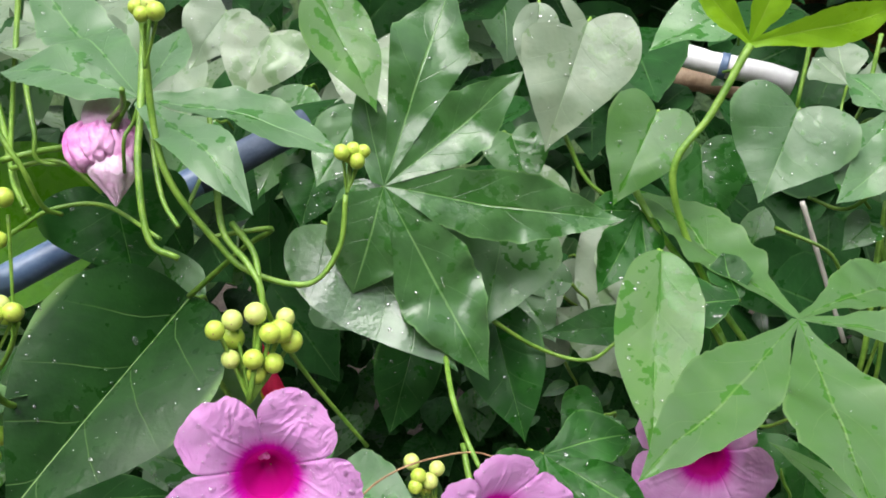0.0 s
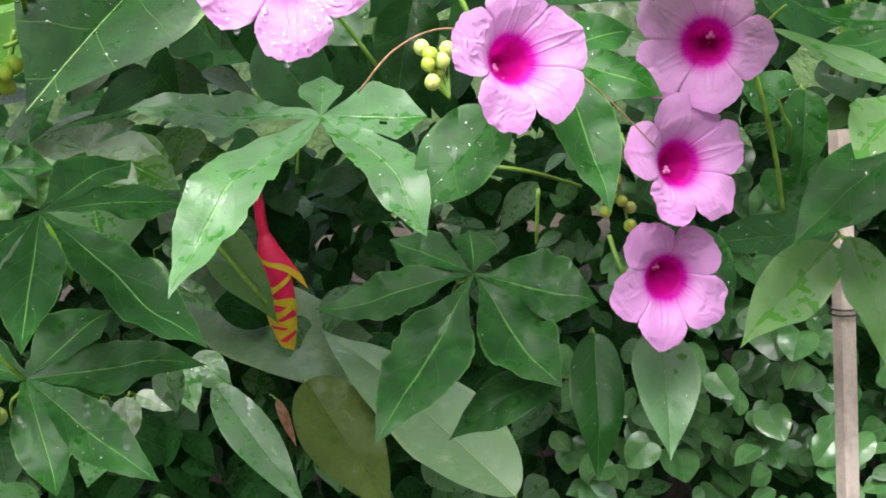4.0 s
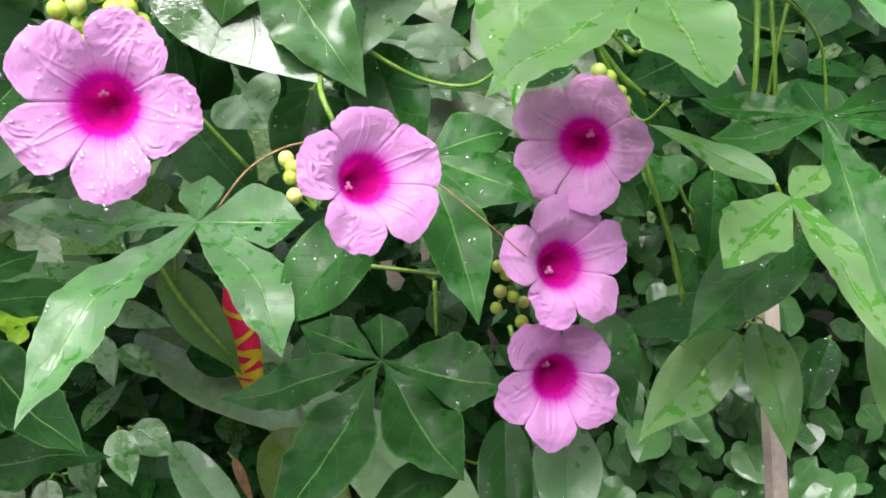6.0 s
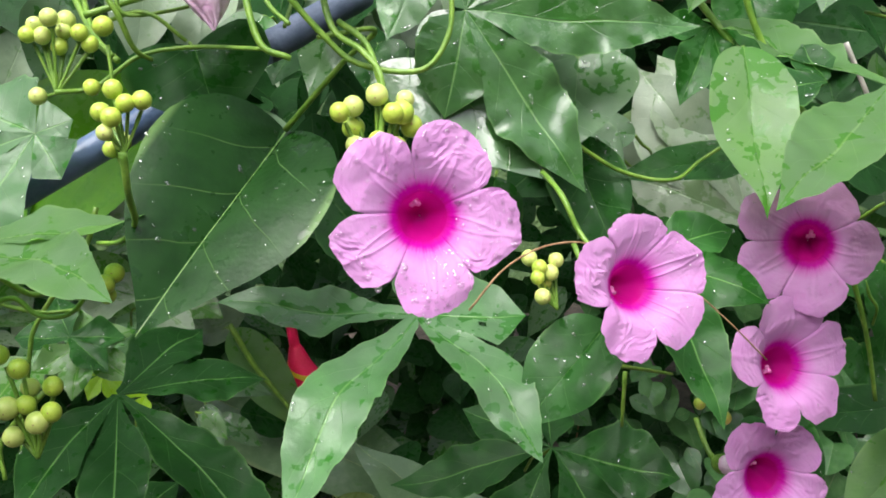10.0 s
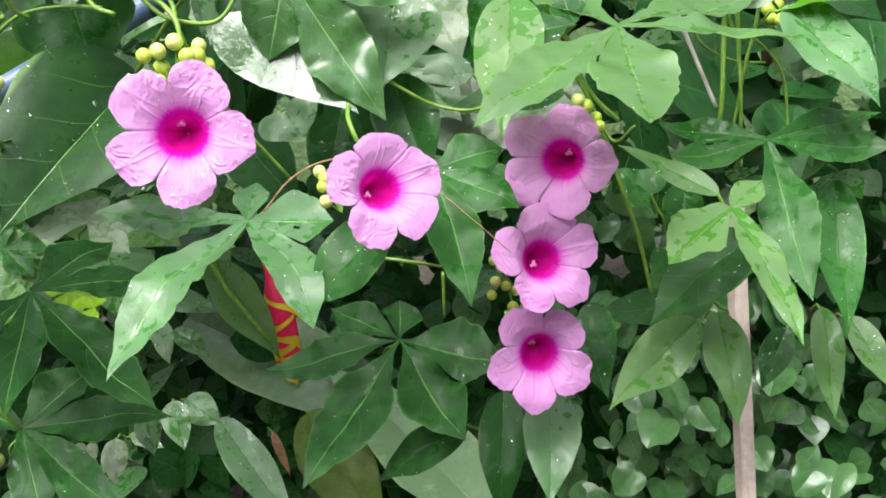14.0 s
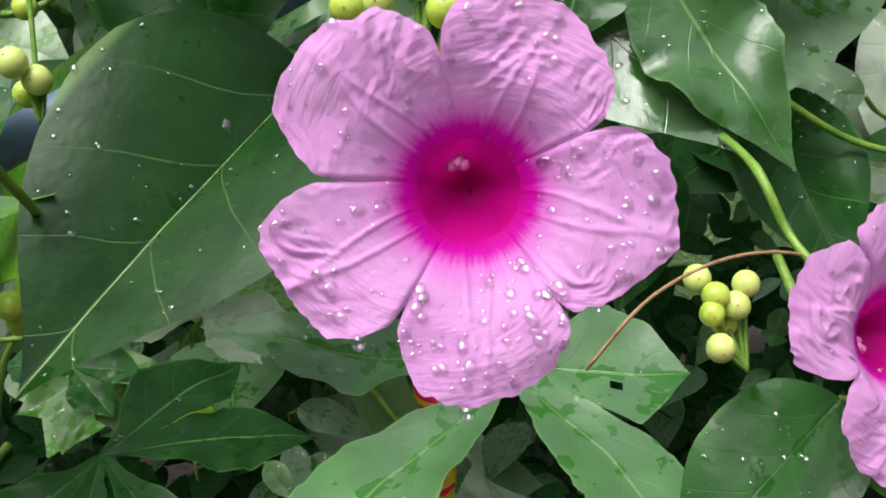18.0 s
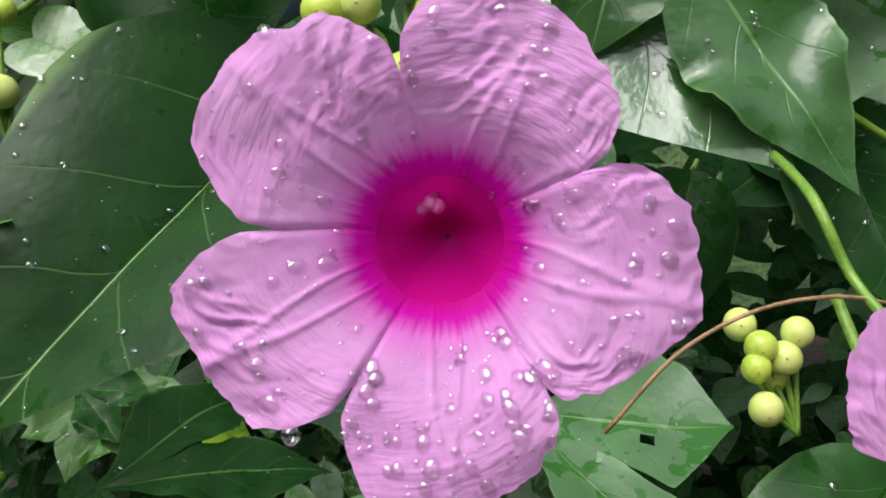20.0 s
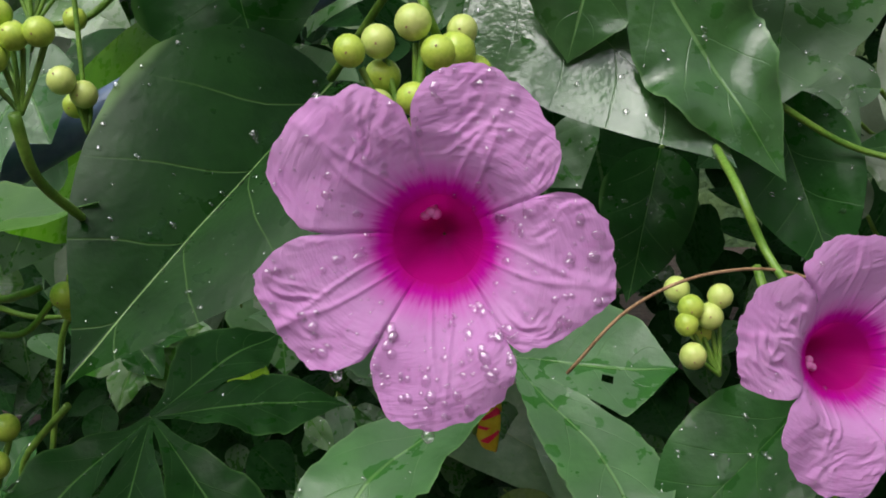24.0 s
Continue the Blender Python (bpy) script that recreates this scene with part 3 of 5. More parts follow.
    for j, (rn, z) in enumerate(depth):
        for s in range(sides):
            a = 2 * math.pi * s / sides
            zz = height(throat, a) + 0.002 if j == 0 else z
            wave = 1 + 0.05 * math.sin(a * 5 + 0.6) * (j > 0)
            verts.append((radius * (rn * wave * math.cos(a) + heart_at[0] * (1 + 0.08 * j)), radius * (rn * wave * math.sin(a) + heart_at[1] * (1 + 0.08 * j)), radius * zz))
            uvs.append((a / 6.2832, rn * 0.85))
    for j in range(len(depth) - 1):
        for s in range(sides):
            q, q2 = j * sides + s, j * sides + (s + 1) % sides
            faces.append((q, q2, q2 + sides, q + sides))
    part("throat", mesh_of("throat", verts, faces, uvs), PETAL, bloom, "dark magenta funnel")
    # stigma with three knobs on a thin style
    kx, ky = knob_at
    verts, faces = tube([(kx * radius * 0.9, (ky - 0.02) * radius, -radius * 0.60), (kx * radius * 0.95, (ky - 0.02) * radius, -radius * 0.53), (kx * radius, (ky - 0.02) * radius, -radius * 0.46)], radius * 0.016, 6)
    for dx, dy, dz in ((-0.035, -0.02, -0.45), (0.032, -0.015, -0.44), (0.008, 0.045, -0.45), (0.0, 0.0, -0.425)):
        bv, bf = ball(radius * 0.036, 6, 9)
        k = len(verts)
        verts += [(x + (kx + dx) * radius, y + (ky + dy) * radius, z + dz * radius) for x, y, z in bv]
        faces += [tuple(k + v for v in f) for f in bf]
    part("stigma", mesh_of("stigma", verts, faces), STIGMA, bloom, "pale pink knobbed stigma")
    # the tube's outside, the calyx and the stalk
    verts, faces = tube([(heart_at[0] * radius, heart_at[1] * radius, -radius * 0.42), (heart_at[0] * radius, heart_at[1] * radius, -radius * 0.8), (0, 0, -radius * 1.25)], radius * 0.30, 20, 0.5)
    part("outer_tube", mesh_of("outer_tube", verts[20:], [tuple(v - 20 for v in f) for f in faces if min(f) >= 20]), WILTED_PALE, bloom, "pale pink tube behind the petals")
    bv, bf = ball(radius * 0.17, 8, 12, 1.5)
    part("calyx", mesh_of("calyx", [(x, y, z - radius * 1.28) for x, y, z in bv], bf), STEM, bloom)
    verts, faces = tube([(0, 0, -radius * 1.3), (0, 0.1 * radius, -radius * 1.7), (0.0, 0.6 * radius, -radius * 2.1)], radius * 0.05, 6)
    part("stalk", mesh_of("stalk", verts, faces), STEM, bloom)
    return bloom


BERRIES = [0]


def berries(root, places, radius):
    """A bunch of round unripe fruits, each on its own stalk from one root."""
    BERRIES[0] += 1
    rng = random.Random(BERRIES[0])
    bunch = thing("berry_cluster", root, "cluster of round green unripe berries on the vine", "berries", "berry clusters")
    for place in places:
        end = Vector(place)
        r = radius * rng.uniform(0.86, 1.1)
        bv, bf = ball(r, 9, 14, rng.uniform(0.96, 1.06))
        q = Euler((rng.uniform(-0.5, 0.5), rng.uniform(-0.5, 0.5), 0))
        berry = part("berry", mesh_of("berry", bv, bf), RIPE if rng.random() < 0.25 else BERRY, bunch, "", Matrix.LocRotScale(end, q, None))
        tv, tf = tube([Vector((0, 0.003, 0.0)) , end * 0.45 + Vector((0, 0.004, 0)), end + (Vector((0, 0.004, 0)) - end * 0.12)], radius * 0.17, 6, 1.3)
        part("berry_stalk", mesh_of("berry_stalk", tv, tf), STEM, bunch)
        tip, tf = ball(radius * 0.07, 4, 6)
        part("berry_tip", mesh_of("berry_tip", [(x, y - r * 0.98, z) for x, y, z in tip], tf), TWIG, berry)
    return bunch


# ---- ground and far surroundings ----
def ground_sheet():
    n = 70
    xs = [math.copysign(abs(k) ** 2.4, k) * 300 for k in np.linspace(-1, 1, n)]
    verts = [(x, y + 0.6, 0.05 * noise.noise(Vector((x * 0.7, y * 0.7, 0))) + 0.02 * noise.noise(Vector((x * 4, y * 4, 3))) + 0.75 * max(0.0, min(1.0, (y - 1.4) / 1.2)) * (y < 60)) for x in xs for y in xs]
    faces = [(i * n + j, (i + 1) * n + j, (i + 1) * n + j + 1, i * n + j + 1) for i in range(n - 1) for j in range(n - 1)]
    return tagged(part("ground", mesh_of("ground", verts, faces), SOIL, None), "dark damp soil under the plants", "ground", kind="structure")


ground_sheet()


def foliage_mass(name, count, box, seed, tones, size, label, lean=35):
    """Many small leaves joined into one mesh with one material: hedge or undergrowth that nobody could count."""
    rng = random.Random(seed)
    groups = {tone: ([], [], []) for tone in tones}
    for _ in range(count):
        verts, faces, uvs = groups[rng.choice(tones)]
        at = Vector([rng.uniform(a, b) for a, b in box])
        m = facing(at, lean + rng.uniform(-35, 35), rng.uniform(-55, 55)) @ pose(0, 0, 0, 0, 0, rng.uniform(0, 360) if rng.random() < 0.3 else rng.uniform(200, 340))
        l = rng.uniform(*size)
        w = l * rng.uniform(0.22, 0.5)
        first = len(verts)
        for s, f in ((0, 0.02), (0.06, 0.36), (0.16, 0.72), (0.30, 0.96), (0.45, 1.0), (0.60, 0.86), (0.75, 0.58), (0.88, 0.27), (1, 0.02)):
            for side in (-1, 0, 1):
                verts.append(m @ Vector((s * l, side * f * w, (0.18 * abs(side) * f * w) - 0.14 * l * s * s)))
                uvs.append((0.5 + 0.5 * side, s))
        for k in range(8):
            for c in range(2):
                q = first + k * 3 + c
                faces.append((q, q + 3, q + 4, q + 1))
    for tone, (verts, faces, uvs) in groups.items():
        ob = part(name, mesh_of(name, verts, faces, uvs), LEAF[tone], None)
        tagged(ob, label, "foliage", kind="stuff")


# the shade tone on these masses is painted in, not cast
foliage_mass("hedge", 2600, ((-2.2, 2.6), (1.9, 2.8), (0.3, 2.9)), 3, ("shade",), (0.07, 0.16), "dense hedge leaves behind the vine, coloured dark for shade")
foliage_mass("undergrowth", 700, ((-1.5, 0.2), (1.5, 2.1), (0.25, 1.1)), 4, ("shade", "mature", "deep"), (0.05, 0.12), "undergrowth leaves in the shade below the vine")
# two unseen leaf layers, added overhead to keep skylight off the background
foliage_mass("tree_canopy", 1600, ((0.0, 3.0), (1.15, 4.2), (1.8, 2.5)), 11, ("shade",), (0.14, 0.30), "unseen leaf layer added to shade the bed behind the vine", 70)
foliage_mass("shade_canopy", 70, ((-0.35, 0.3), (0.95, 1.6), (1.9, 2.3)), 12, ("shade",), (0.12, 0.24), "unseen leaf layer added above the bed to shade it", 70)
foliage_mass("garden_foliage", 430, ((-1.5, -0.3), (1.0, 1.7), (1.05, 1.85)), 14, ("mature", "grey", "young"), (0.06, 0.13), "lighter garden leaves some way behind the vine", 45)
foliage_mass("garden_foliage", 170, ((-0.75, 0.1), (1.02, 1.25), (1.42, 1.85)), 17, ("mature", "grey"), (0.07, 0.14), "lighter garden leaves some way behind the vine", 45)
foliage_mass("garden_foliage", 130, ((0.25, 1.2), (1.0, 1.5), (1.15, 1.75)), 15, ("mature", "young", "dark"), (0.05, 0.11), "lighter garden leaves some way behind the vine", 45)
foliage_mass("ivy_carpet", 2000, ((-1.3, 1.9), (1.6, 1.95), (0.3, 1.2)), 31, ("shade",), (0.05, 0.10), "ivy leaves that cover the bank, shade painted into their colour")
foliage_mass("ivy_growth", 520, ((0.15, 1.5), (1.42, 1.6), (0.5, 1.34)), 33, ("ivy", "deep"), (0.036, 0.056), "small glossy ivy leaves on the bank behind the vine")
foliage_mass("inner_foliage", 200, ((-0.45, 0.6), (0.70, 0.92), (1.2, 1.62)), 8, ("shade",), (0.05, 0.10), "leaves inside the vine, coloured dark for shade")
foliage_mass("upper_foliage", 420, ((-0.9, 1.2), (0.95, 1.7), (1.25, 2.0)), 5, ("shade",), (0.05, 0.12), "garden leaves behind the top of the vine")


# unseen support, added so that the overhead leaf layers do not float
def canopy_support():
    """Trunk and limbs behind the hedge, added to carry the unseen canopy."""
    tree = thing("canopy_support", (1.1, 3.1, 0.6), "added grey-brown trunk with limbs that carries the unseen canopy", "tree")
    verts, faces = tube([(0, 0, -0.3), (0.03, -0.02, 0.5), (-0.02, -0.06, 1.1), (0.02, -0.1, 1.6)], 0.07, 14, 0.6)
    part("trunk", mesh_of("trunk", verts, faces), TWIG, tree)
    for dx, dy in ((-1.5, -0.9), (-0.8, -1.5), (0.9, -1.2), (1.5, 0.2), (-0.9, 0.7), (0.3, -1.7)):
        verts, faces = tube([(0.0, -0.08, 1.15), (dx * 0.3, -0.08 + dy * 0.3, 1.32), (dx * 0.7, dy * 0.7, 1.42), (dx, dy, 1.55)], 0.03, 9, 0.3)
        part("limb", mesh_of("limb", verts, faces), TWIG, tree)


canopy_support()


# added green ring: closes the surroundings and blocks light from the low sky
def backdrop_ring():
    n, verts, faces = 96, [], []
    for j, z in enumerate((-0.5, 1.4, 2.8, 4.2)):
        for i in range(n):
            a = 2 * math.pi * i / n
            r = 8 + 0.9 * noise.noise(Vector((math.cos(a) * 6, math.sin(a) * 6, j)))
            verts.append((r * math.cos(a), r * math.sin(a), z + (1.6 * noise.noise(Vector((math.cos(a) * 9, math.sin(a) * 9, 7))) if j == 3 else 0)))
    for j in range(3):
        for i in range(n):
            faces.append((j * n + i, j * n + (i + 1) % n, (j + 1) * n + (i + 1) % n, (j + 1) * n + i))
    tagged(part("backdrop", mesh_of("backdrop", verts, faces), GRASS, None), "green ring added round the garden to cut low sky light", "hedge", kind="structure")


backdrop_ring()

# ---- the vines ----
vine_left = thing("morning_glory_vine", (-0.25, 0.55, 0.0), "climbing vine with large heart-shaped and lobed wet leaves", "vine")
vine_mid = thing("morning_glory_vine", (0.0, 0.6, 0.0), "climbing vine with hand-shaped dark green leaves", "vine")
vine_right = thing("morning_glory_vine", (0.25, 0.65, 0.0), "climbing vine with fresh light green lobed leaves", "vine")
canna = thing("canna_plant", (-0.5, 0.9, 0.0), "broad-leaved plant with a yellow-green blade coloured as if lit from behind", "plant")

def hollow_pipe(name, a, b, radius, mat, label, category, mouth=None):
    a, b = Vector(a), Vector(b)
    ob = thing(name, a, label, category)
    q = (b - a).to_track_quat("Z", "Y")
    l = (b - a).length
    verts, faces, sides = [], [], 24
    rings = [(radius * 0.8, 0.03), (radius * 0.8, 0.0), (radius * 0.97, -0.0005), (radius, 0.001), (radius, l * 0.5), (radius, l)]
    for r, z in rings:
        verts += [q @ Vector((r * math.cos(2 * math.pi * s / sides), r * math.sin(2 * math.pi * s / sides), z)) for s in range(sides)]
    for j in range(len(rings) - 1):
        for s in range(sides):
            p, p2 = j * sides + s, j * sides + (s + 1) % sides
            faces.append((p, p2, p2 + sides, p + sides))
    part("pipe_wall", mesh_of("pipe_wall", verts, faces), mat, ob)
    if mouth:
        verts, faces = tube([(b - a) * f for f in (0.80, 0.86, 0.93, 1.004)], radius * 1.06, 20, 1.0, 3)
        part("collar", mesh_of("collar", verts, faces), mouth, ob, "darker collar on the pipe's end")
    return ob


def pole(name, a, b, radius, mat, label, category="stake", band=None):
    a, b = Vector(a), Vector(b)
    ob = thing(name, a, label, category)
    l = (b - a).length
    side = Vector((0.2, 0.3, 0.9))
    verts, faces = tube([(b - a) * f + side * 0.15 * radius * (k % 2) for k, f in enumerate((0, 0.3, 0.6, 1.0))], radius, 12, 0.93)
    part("shaft", mesh_of("shaft", verts, faces), mat, ob)
    for f in (0.22, 0.68) if l > 0.2 else ((0.55,) if band else ()):
        verts, faces = tube([(b - a) * (f - 0.3 * radius / l), (b - a) * f, (b - a) * (f + 0.3 * radius / l)], radius * 1.09, 12, 1.0, 2)
        part("band" if band else "node_ring", mesh_of("node_ring", verts, faces), band or mat, ob)
    return ob


def post(at):
    """A square wooden batten that stands in the ground, with wire ties."""
    x, y, z = at
    ob = thing("wooden_post", (x, y, 0.0), "weathered pale wooden batten with black wire ties, supporting the vine", "post")
    verts, faces, h = [], [], 1.135
    rows = 24
    for k in range(rows + 1):
        zz = -0.05 + (h + 0.05) * k / rows
        for sx, sy in ((-1, -0.8), (-0.8, -1), (0.8, -1), (1, -0.8), (1, 0.8), (0.8, 1), (-0.8, 1), (-1, 0.8)):
            n = noise.noise(Vector((sx, sy, zz * 6))) * 0.0006
            verts.append((sx * 0.0068 + n, sy * 0.0056 + n, zz))
    for k in range(rows):
        for s in range(8):
            a, c = k * 8 + s, k * 8 + (s + 1) % 8
            faces.append((a, c, c + 8, a + 8))
    faces += [tuple(range(8))[::-1], tuple(range(rows * 8, rows * 8 + 8))]
    part("batten", mesh_of("batten", verts, faces, smooth=False), WOOD, ob, "", pose(0, 0, 0, 0, 0, 24))
    for dz in (0.0, 0.004):
        ring = [(0.0105 * math.cos(a), 0.0095 * math.sin(a), z + dz + 0.001 * math.sin(a)) for a in np.linspace(0, 2 * math.pi, 13)]
        verts, faces = tube(ring, 0.0008, 6, 1.0, 3)
        part("wire_tie", mesh_of("wire_tie", verts, faces), WIRE, ob)


def dry_tendril(points):
    ob = thing("dry_tendril", points[0], "thin dry brown tendril strung between the flowers", "twig")
    verts, faces = tube([Vector(p) - Vector(points[0]) for p in points], 0.0005, 6, 0.7)
    part("strand", mesh_of("strand", verts, faces), TWIG, ob)


def heliconia(arc, spine, width):
    """A hanging spike: a red stalk and alternate boat-shaped red bracts, each laid over the next and edged with yellow."""
    base = Vector(spine[-1])
    ob = thing("heliconia_flower", base, "hanging red heliconia spike with yellow-edged bracts", "flower")
    pts = [Vector(p) - base for p in spine]
    verts, faces = tube([Vector(p) - base for p in arc] + [pts[0].lerp(pts[1], 0.3)], width * 0.32, 10, 1.05, 4)
    part("stalk", mesh_of("stalk", verts, faces), RED, ob)
    side_way = (pts[-1] - pts[0]).cross(Vector((0, -1, 0))).normalized()
    if side_way.x < 0:
        side_way.negate()

    def on_spike(s, u, swell):
        x = max(0.0, min(0.9999, s)) * (len(pts) - 1)
        k = int(x)
        mid = pts[k].lerp(pts[k + 1], x - k)
        half = width * swell * (0.30 + 0.70 * min(1.0, s / 0.30) ** 0.8) * (1.0 if s < 0.5 else max(0.05, math.cos((s - 0.5) / 0.5 * 1.42)) ** 0.55)
        a = u * 1.45
        return mid + side_way * half * math.sin(a) / math.sin(1.45) + Vector((0, -half * 0.75 * math.cos(a), 0))

    count = 7
    for k in range(count):
        turn = 1 if k % 2 == 0 else -1
        low = (0.27, 0.46, 0.57, 0.67, 0.76, 0.85, 0.97)[k]
        slope = 0.13 - 0.013 * k
        swell = 1.06 - 0.035 * k
        us = [-1 + 2 * c / 12 for c in range(13)]

        def lip(u):
            return low + slope * turn * u * (0.75 + 0.25 * u * u)

        def sheet(begin, end, rows, lift):
            verts, faces = [], []
            for r in range(rows + 1):
                for u in us:
                    s0, s1 = begin(u), end(u)
                    s = s0 + (s1 - s0) * r / rows
                    p = on_spike(s, u, swell + lift)
                    if k == 0 and u > 0.5:
                        p += (side_way * 0.9 + Vector((0, 0, -0.75))) * width * 0.95 * ((u - 0.5) * 2) ** 1.6 * max(0.0, (s - 0.12) / 0.28)
                    verts.append(p)
            n = len(us)
            faces = [(r * n + c, r * n + c + 1, (r + 1) * n + c + 1, (r + 1) * n + c) for r in range(rows) for c in range(n - 1)]
            return mesh_of("bract", verts, faces)

        def band(u):
            return lip(u) - 0.038 - 0.004 * k - (0.05 + 0.012 * k) * max(0.0, turn * u)

        bract = part("bract", sheet(lambda u: max(0.0, low - 0.34), lip, 14, 0.0), RED, ob)
        part("rim", sheet(band, lip, 4, 0.03), YELLOW, bract, "yellow rim")


def wilted(at, unit):
    """A spent bloom, rolled up and hanging from its stalk."""
    ob = thing("wilted_flower", at, "wilted pink flower, crumpled and hanging on the vine", "flower")
    rings, sides = 30, 44
    for name, cx, cy, cz, rx, rz, fold, seed in (("rolled_tip", 0, 6, 50, 38, 48, 0.06, 1), ("crumpled_petal", -26, -6, 0, 38, 40, 0.30, 2), ("crumpled_petal", 26, 0, 2, 36, 46, 0.30, 3), ("crumpled_petal", 0, -16, 8, 34, 36, 0.34, 4), ("hanging_petal", 16, 0, -36, 42, 58, 0.22, 5)):
        verts, faces = ball(1.0, rings, sides)
        moved = []
        for x, y, z in verts:
            a = math.atan2(y, x)
            wander = 1.6 * noise.noise(Vector((x * 1.5, y * 1.5, z * 1.5 + seed * 5)))
            pleats = abs(math.sin(a * 3.5 + z * 1.6 + wander + seed))
            lip = 1 + 0.18 * max(0.0, z) * (name == "crumpled_petal")
            g = (1.08 - fold * (1 - pleats) ** 2 - 0.4 * fold * abs(noise.noise(Vector((x * 4, y * 4, z * 2 + seed))))) * lip
            point = 1.0 - 0.8 * max(0.0, -z) ** 1.2 if name == "hanging_petal" else 1.0
            moved.append(((cx + rx * x * g * point + (10 * max(0.0, -z) if name == "hanging_petal" else 0)) * unit, (cy + rx * y * g * point * 0.75) * unit, (cz + rz * z * g) * unit))
        part(name, mesh_of(name, moved, faces), WILTED if name == "crumpled_petal" else WILTED_PALE, ob)
    tv, tf = tube([(12 * unit, 0, 20 * unit), (35 * unit, -30 * unit, 50 * unit), (55 * unit, -40 * unit, 82 * unit)], 6 * unit, 7)
    part("stalk", mesh_of("stalk", tv, tf), STEM, ob)
    tv, tf = ball(13 * unit, 7, 10, 1.4)
    part("calyx", mesh_of("calyx", [(x + 14 * unit, y - 4 * unit, z + 12 * unit) for x, y, z in tv], tf), STEM, ob)


shrub = thing("garden_shrub", (-0.7, 1.15, 0.0), "garden shrub with grouped oval leaves behind the vine", "shrub")
stem(shrub, [(-0.95, 1.3, 0.0), (-0.9, 1.25, 0.7), (-0.82, 1.15, 1.2), (-0.6, 1.1, 1.42)], 0.004)

palmate(vine_mid, "wet", (-0.0297, 0.492, 1.3044), (7, 0), [(-104, 0.056, 0.0226), (-59, 0.111, 0.0220), (-5, 0.123, 0.0177), (42, 0.091, 0.0177), (75, 0.113, 0.0272), (105, 0.056, 0.0097)], neck=0.6)
heart(vine_mid, "shiny", (-0.0557, 0.503, 1.2831), (15, -5), (-45, 0.098, 0.0357), calm=0.6, fold=0.12)
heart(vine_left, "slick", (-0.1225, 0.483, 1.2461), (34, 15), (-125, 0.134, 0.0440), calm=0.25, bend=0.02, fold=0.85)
heart(vine_left, "dark", (-0.1725, 0.515, 1.2957), (10, 8), (-75, 0.049, 0.0395))
palmate(vine_mid, "deep", (-0.0615, 0.482, 1.1512), (56, 0), [(-116, 0.136, 0.0182, -0.07), (-63, 0.109, 0.0156, 0.08), (-2, 0.054, 0.0279), (92, 0.048, 0.0121), (167, 0.107, 0.0150)], hole=(0.0312, -0.0076, 0.0030))
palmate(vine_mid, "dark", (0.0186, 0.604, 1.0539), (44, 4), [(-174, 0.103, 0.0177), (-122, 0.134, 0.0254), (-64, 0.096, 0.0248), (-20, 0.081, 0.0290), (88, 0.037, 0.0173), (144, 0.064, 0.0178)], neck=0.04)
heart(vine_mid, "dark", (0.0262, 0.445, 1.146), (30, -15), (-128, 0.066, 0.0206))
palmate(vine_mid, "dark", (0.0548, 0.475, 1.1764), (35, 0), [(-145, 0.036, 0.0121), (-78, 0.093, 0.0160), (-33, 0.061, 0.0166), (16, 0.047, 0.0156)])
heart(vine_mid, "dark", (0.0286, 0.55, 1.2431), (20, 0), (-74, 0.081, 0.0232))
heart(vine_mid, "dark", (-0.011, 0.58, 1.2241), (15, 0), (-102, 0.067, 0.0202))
heart(vine_mid, "mature", (0.0332, 0.53, 1.2838), (18, 6), (-100, 0.055, 0.0329))
palmate(vine_mid, "dark", (0.1063, 0.525, 1.2975), (25, 0), [(-179, 0.029, 0.0117), (-117, 0.051, 0.0121), (-84, 0.034, 0.0108)])
palmate(vine_mid, "pale", (0.1582, 0.63, 1.19), (15, -4), [(95, 0.095, 0.0185), (109, 0.137, 0.0325), (153, 0.094, 0.0234)])
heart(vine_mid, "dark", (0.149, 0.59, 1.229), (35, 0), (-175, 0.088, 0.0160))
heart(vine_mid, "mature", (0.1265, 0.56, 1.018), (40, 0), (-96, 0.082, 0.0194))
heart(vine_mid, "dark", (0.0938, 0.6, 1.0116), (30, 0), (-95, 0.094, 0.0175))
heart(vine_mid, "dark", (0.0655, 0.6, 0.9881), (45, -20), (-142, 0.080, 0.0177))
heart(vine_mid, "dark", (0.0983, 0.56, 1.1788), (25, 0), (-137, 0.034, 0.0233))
palmate(vine_right, "young", (0.167, 0.451, 1.251), (58, 0), [(-132, 0.130, 0.0195), (-91, 0.116, 0.0240), (-4, 0.108, 0.0165), (36, 0.132, 0.0190), (116, 0.145, 0.0230)], neck=0.12)
heart(vine_right, "young", (0.1096, 0.485, 1.2785), (35, 0), (-97, 0.107, 0.0207))
palmate(vine_right, "dark", (0.145, 0.47, 1.2574), (40, 0), [(-170, 0.039, 0.0138), (99, 0.028, 0.0115)])
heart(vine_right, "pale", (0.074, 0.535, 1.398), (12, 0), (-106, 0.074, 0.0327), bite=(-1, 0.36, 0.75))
heart(vine_right, "young", (0.1097, 0.515, 1.3492), (20, 5), (-115, 0.056, 0.0238))
heart(vine_right, "mature", (0.1959, 0.55, 1.3575), (22, -6), (-111, 0.060, 0.0356))
palmate(vine_right, "mature", (0.2808, 0.556, 1.354), (40, 0), [(-141, 0.091, 0.0151), (-85, 0.057, 0.0168), (-15, 0.069, 0.0171), (50, 0.069, 0.0172), (127, 0.033, 0.0169)])
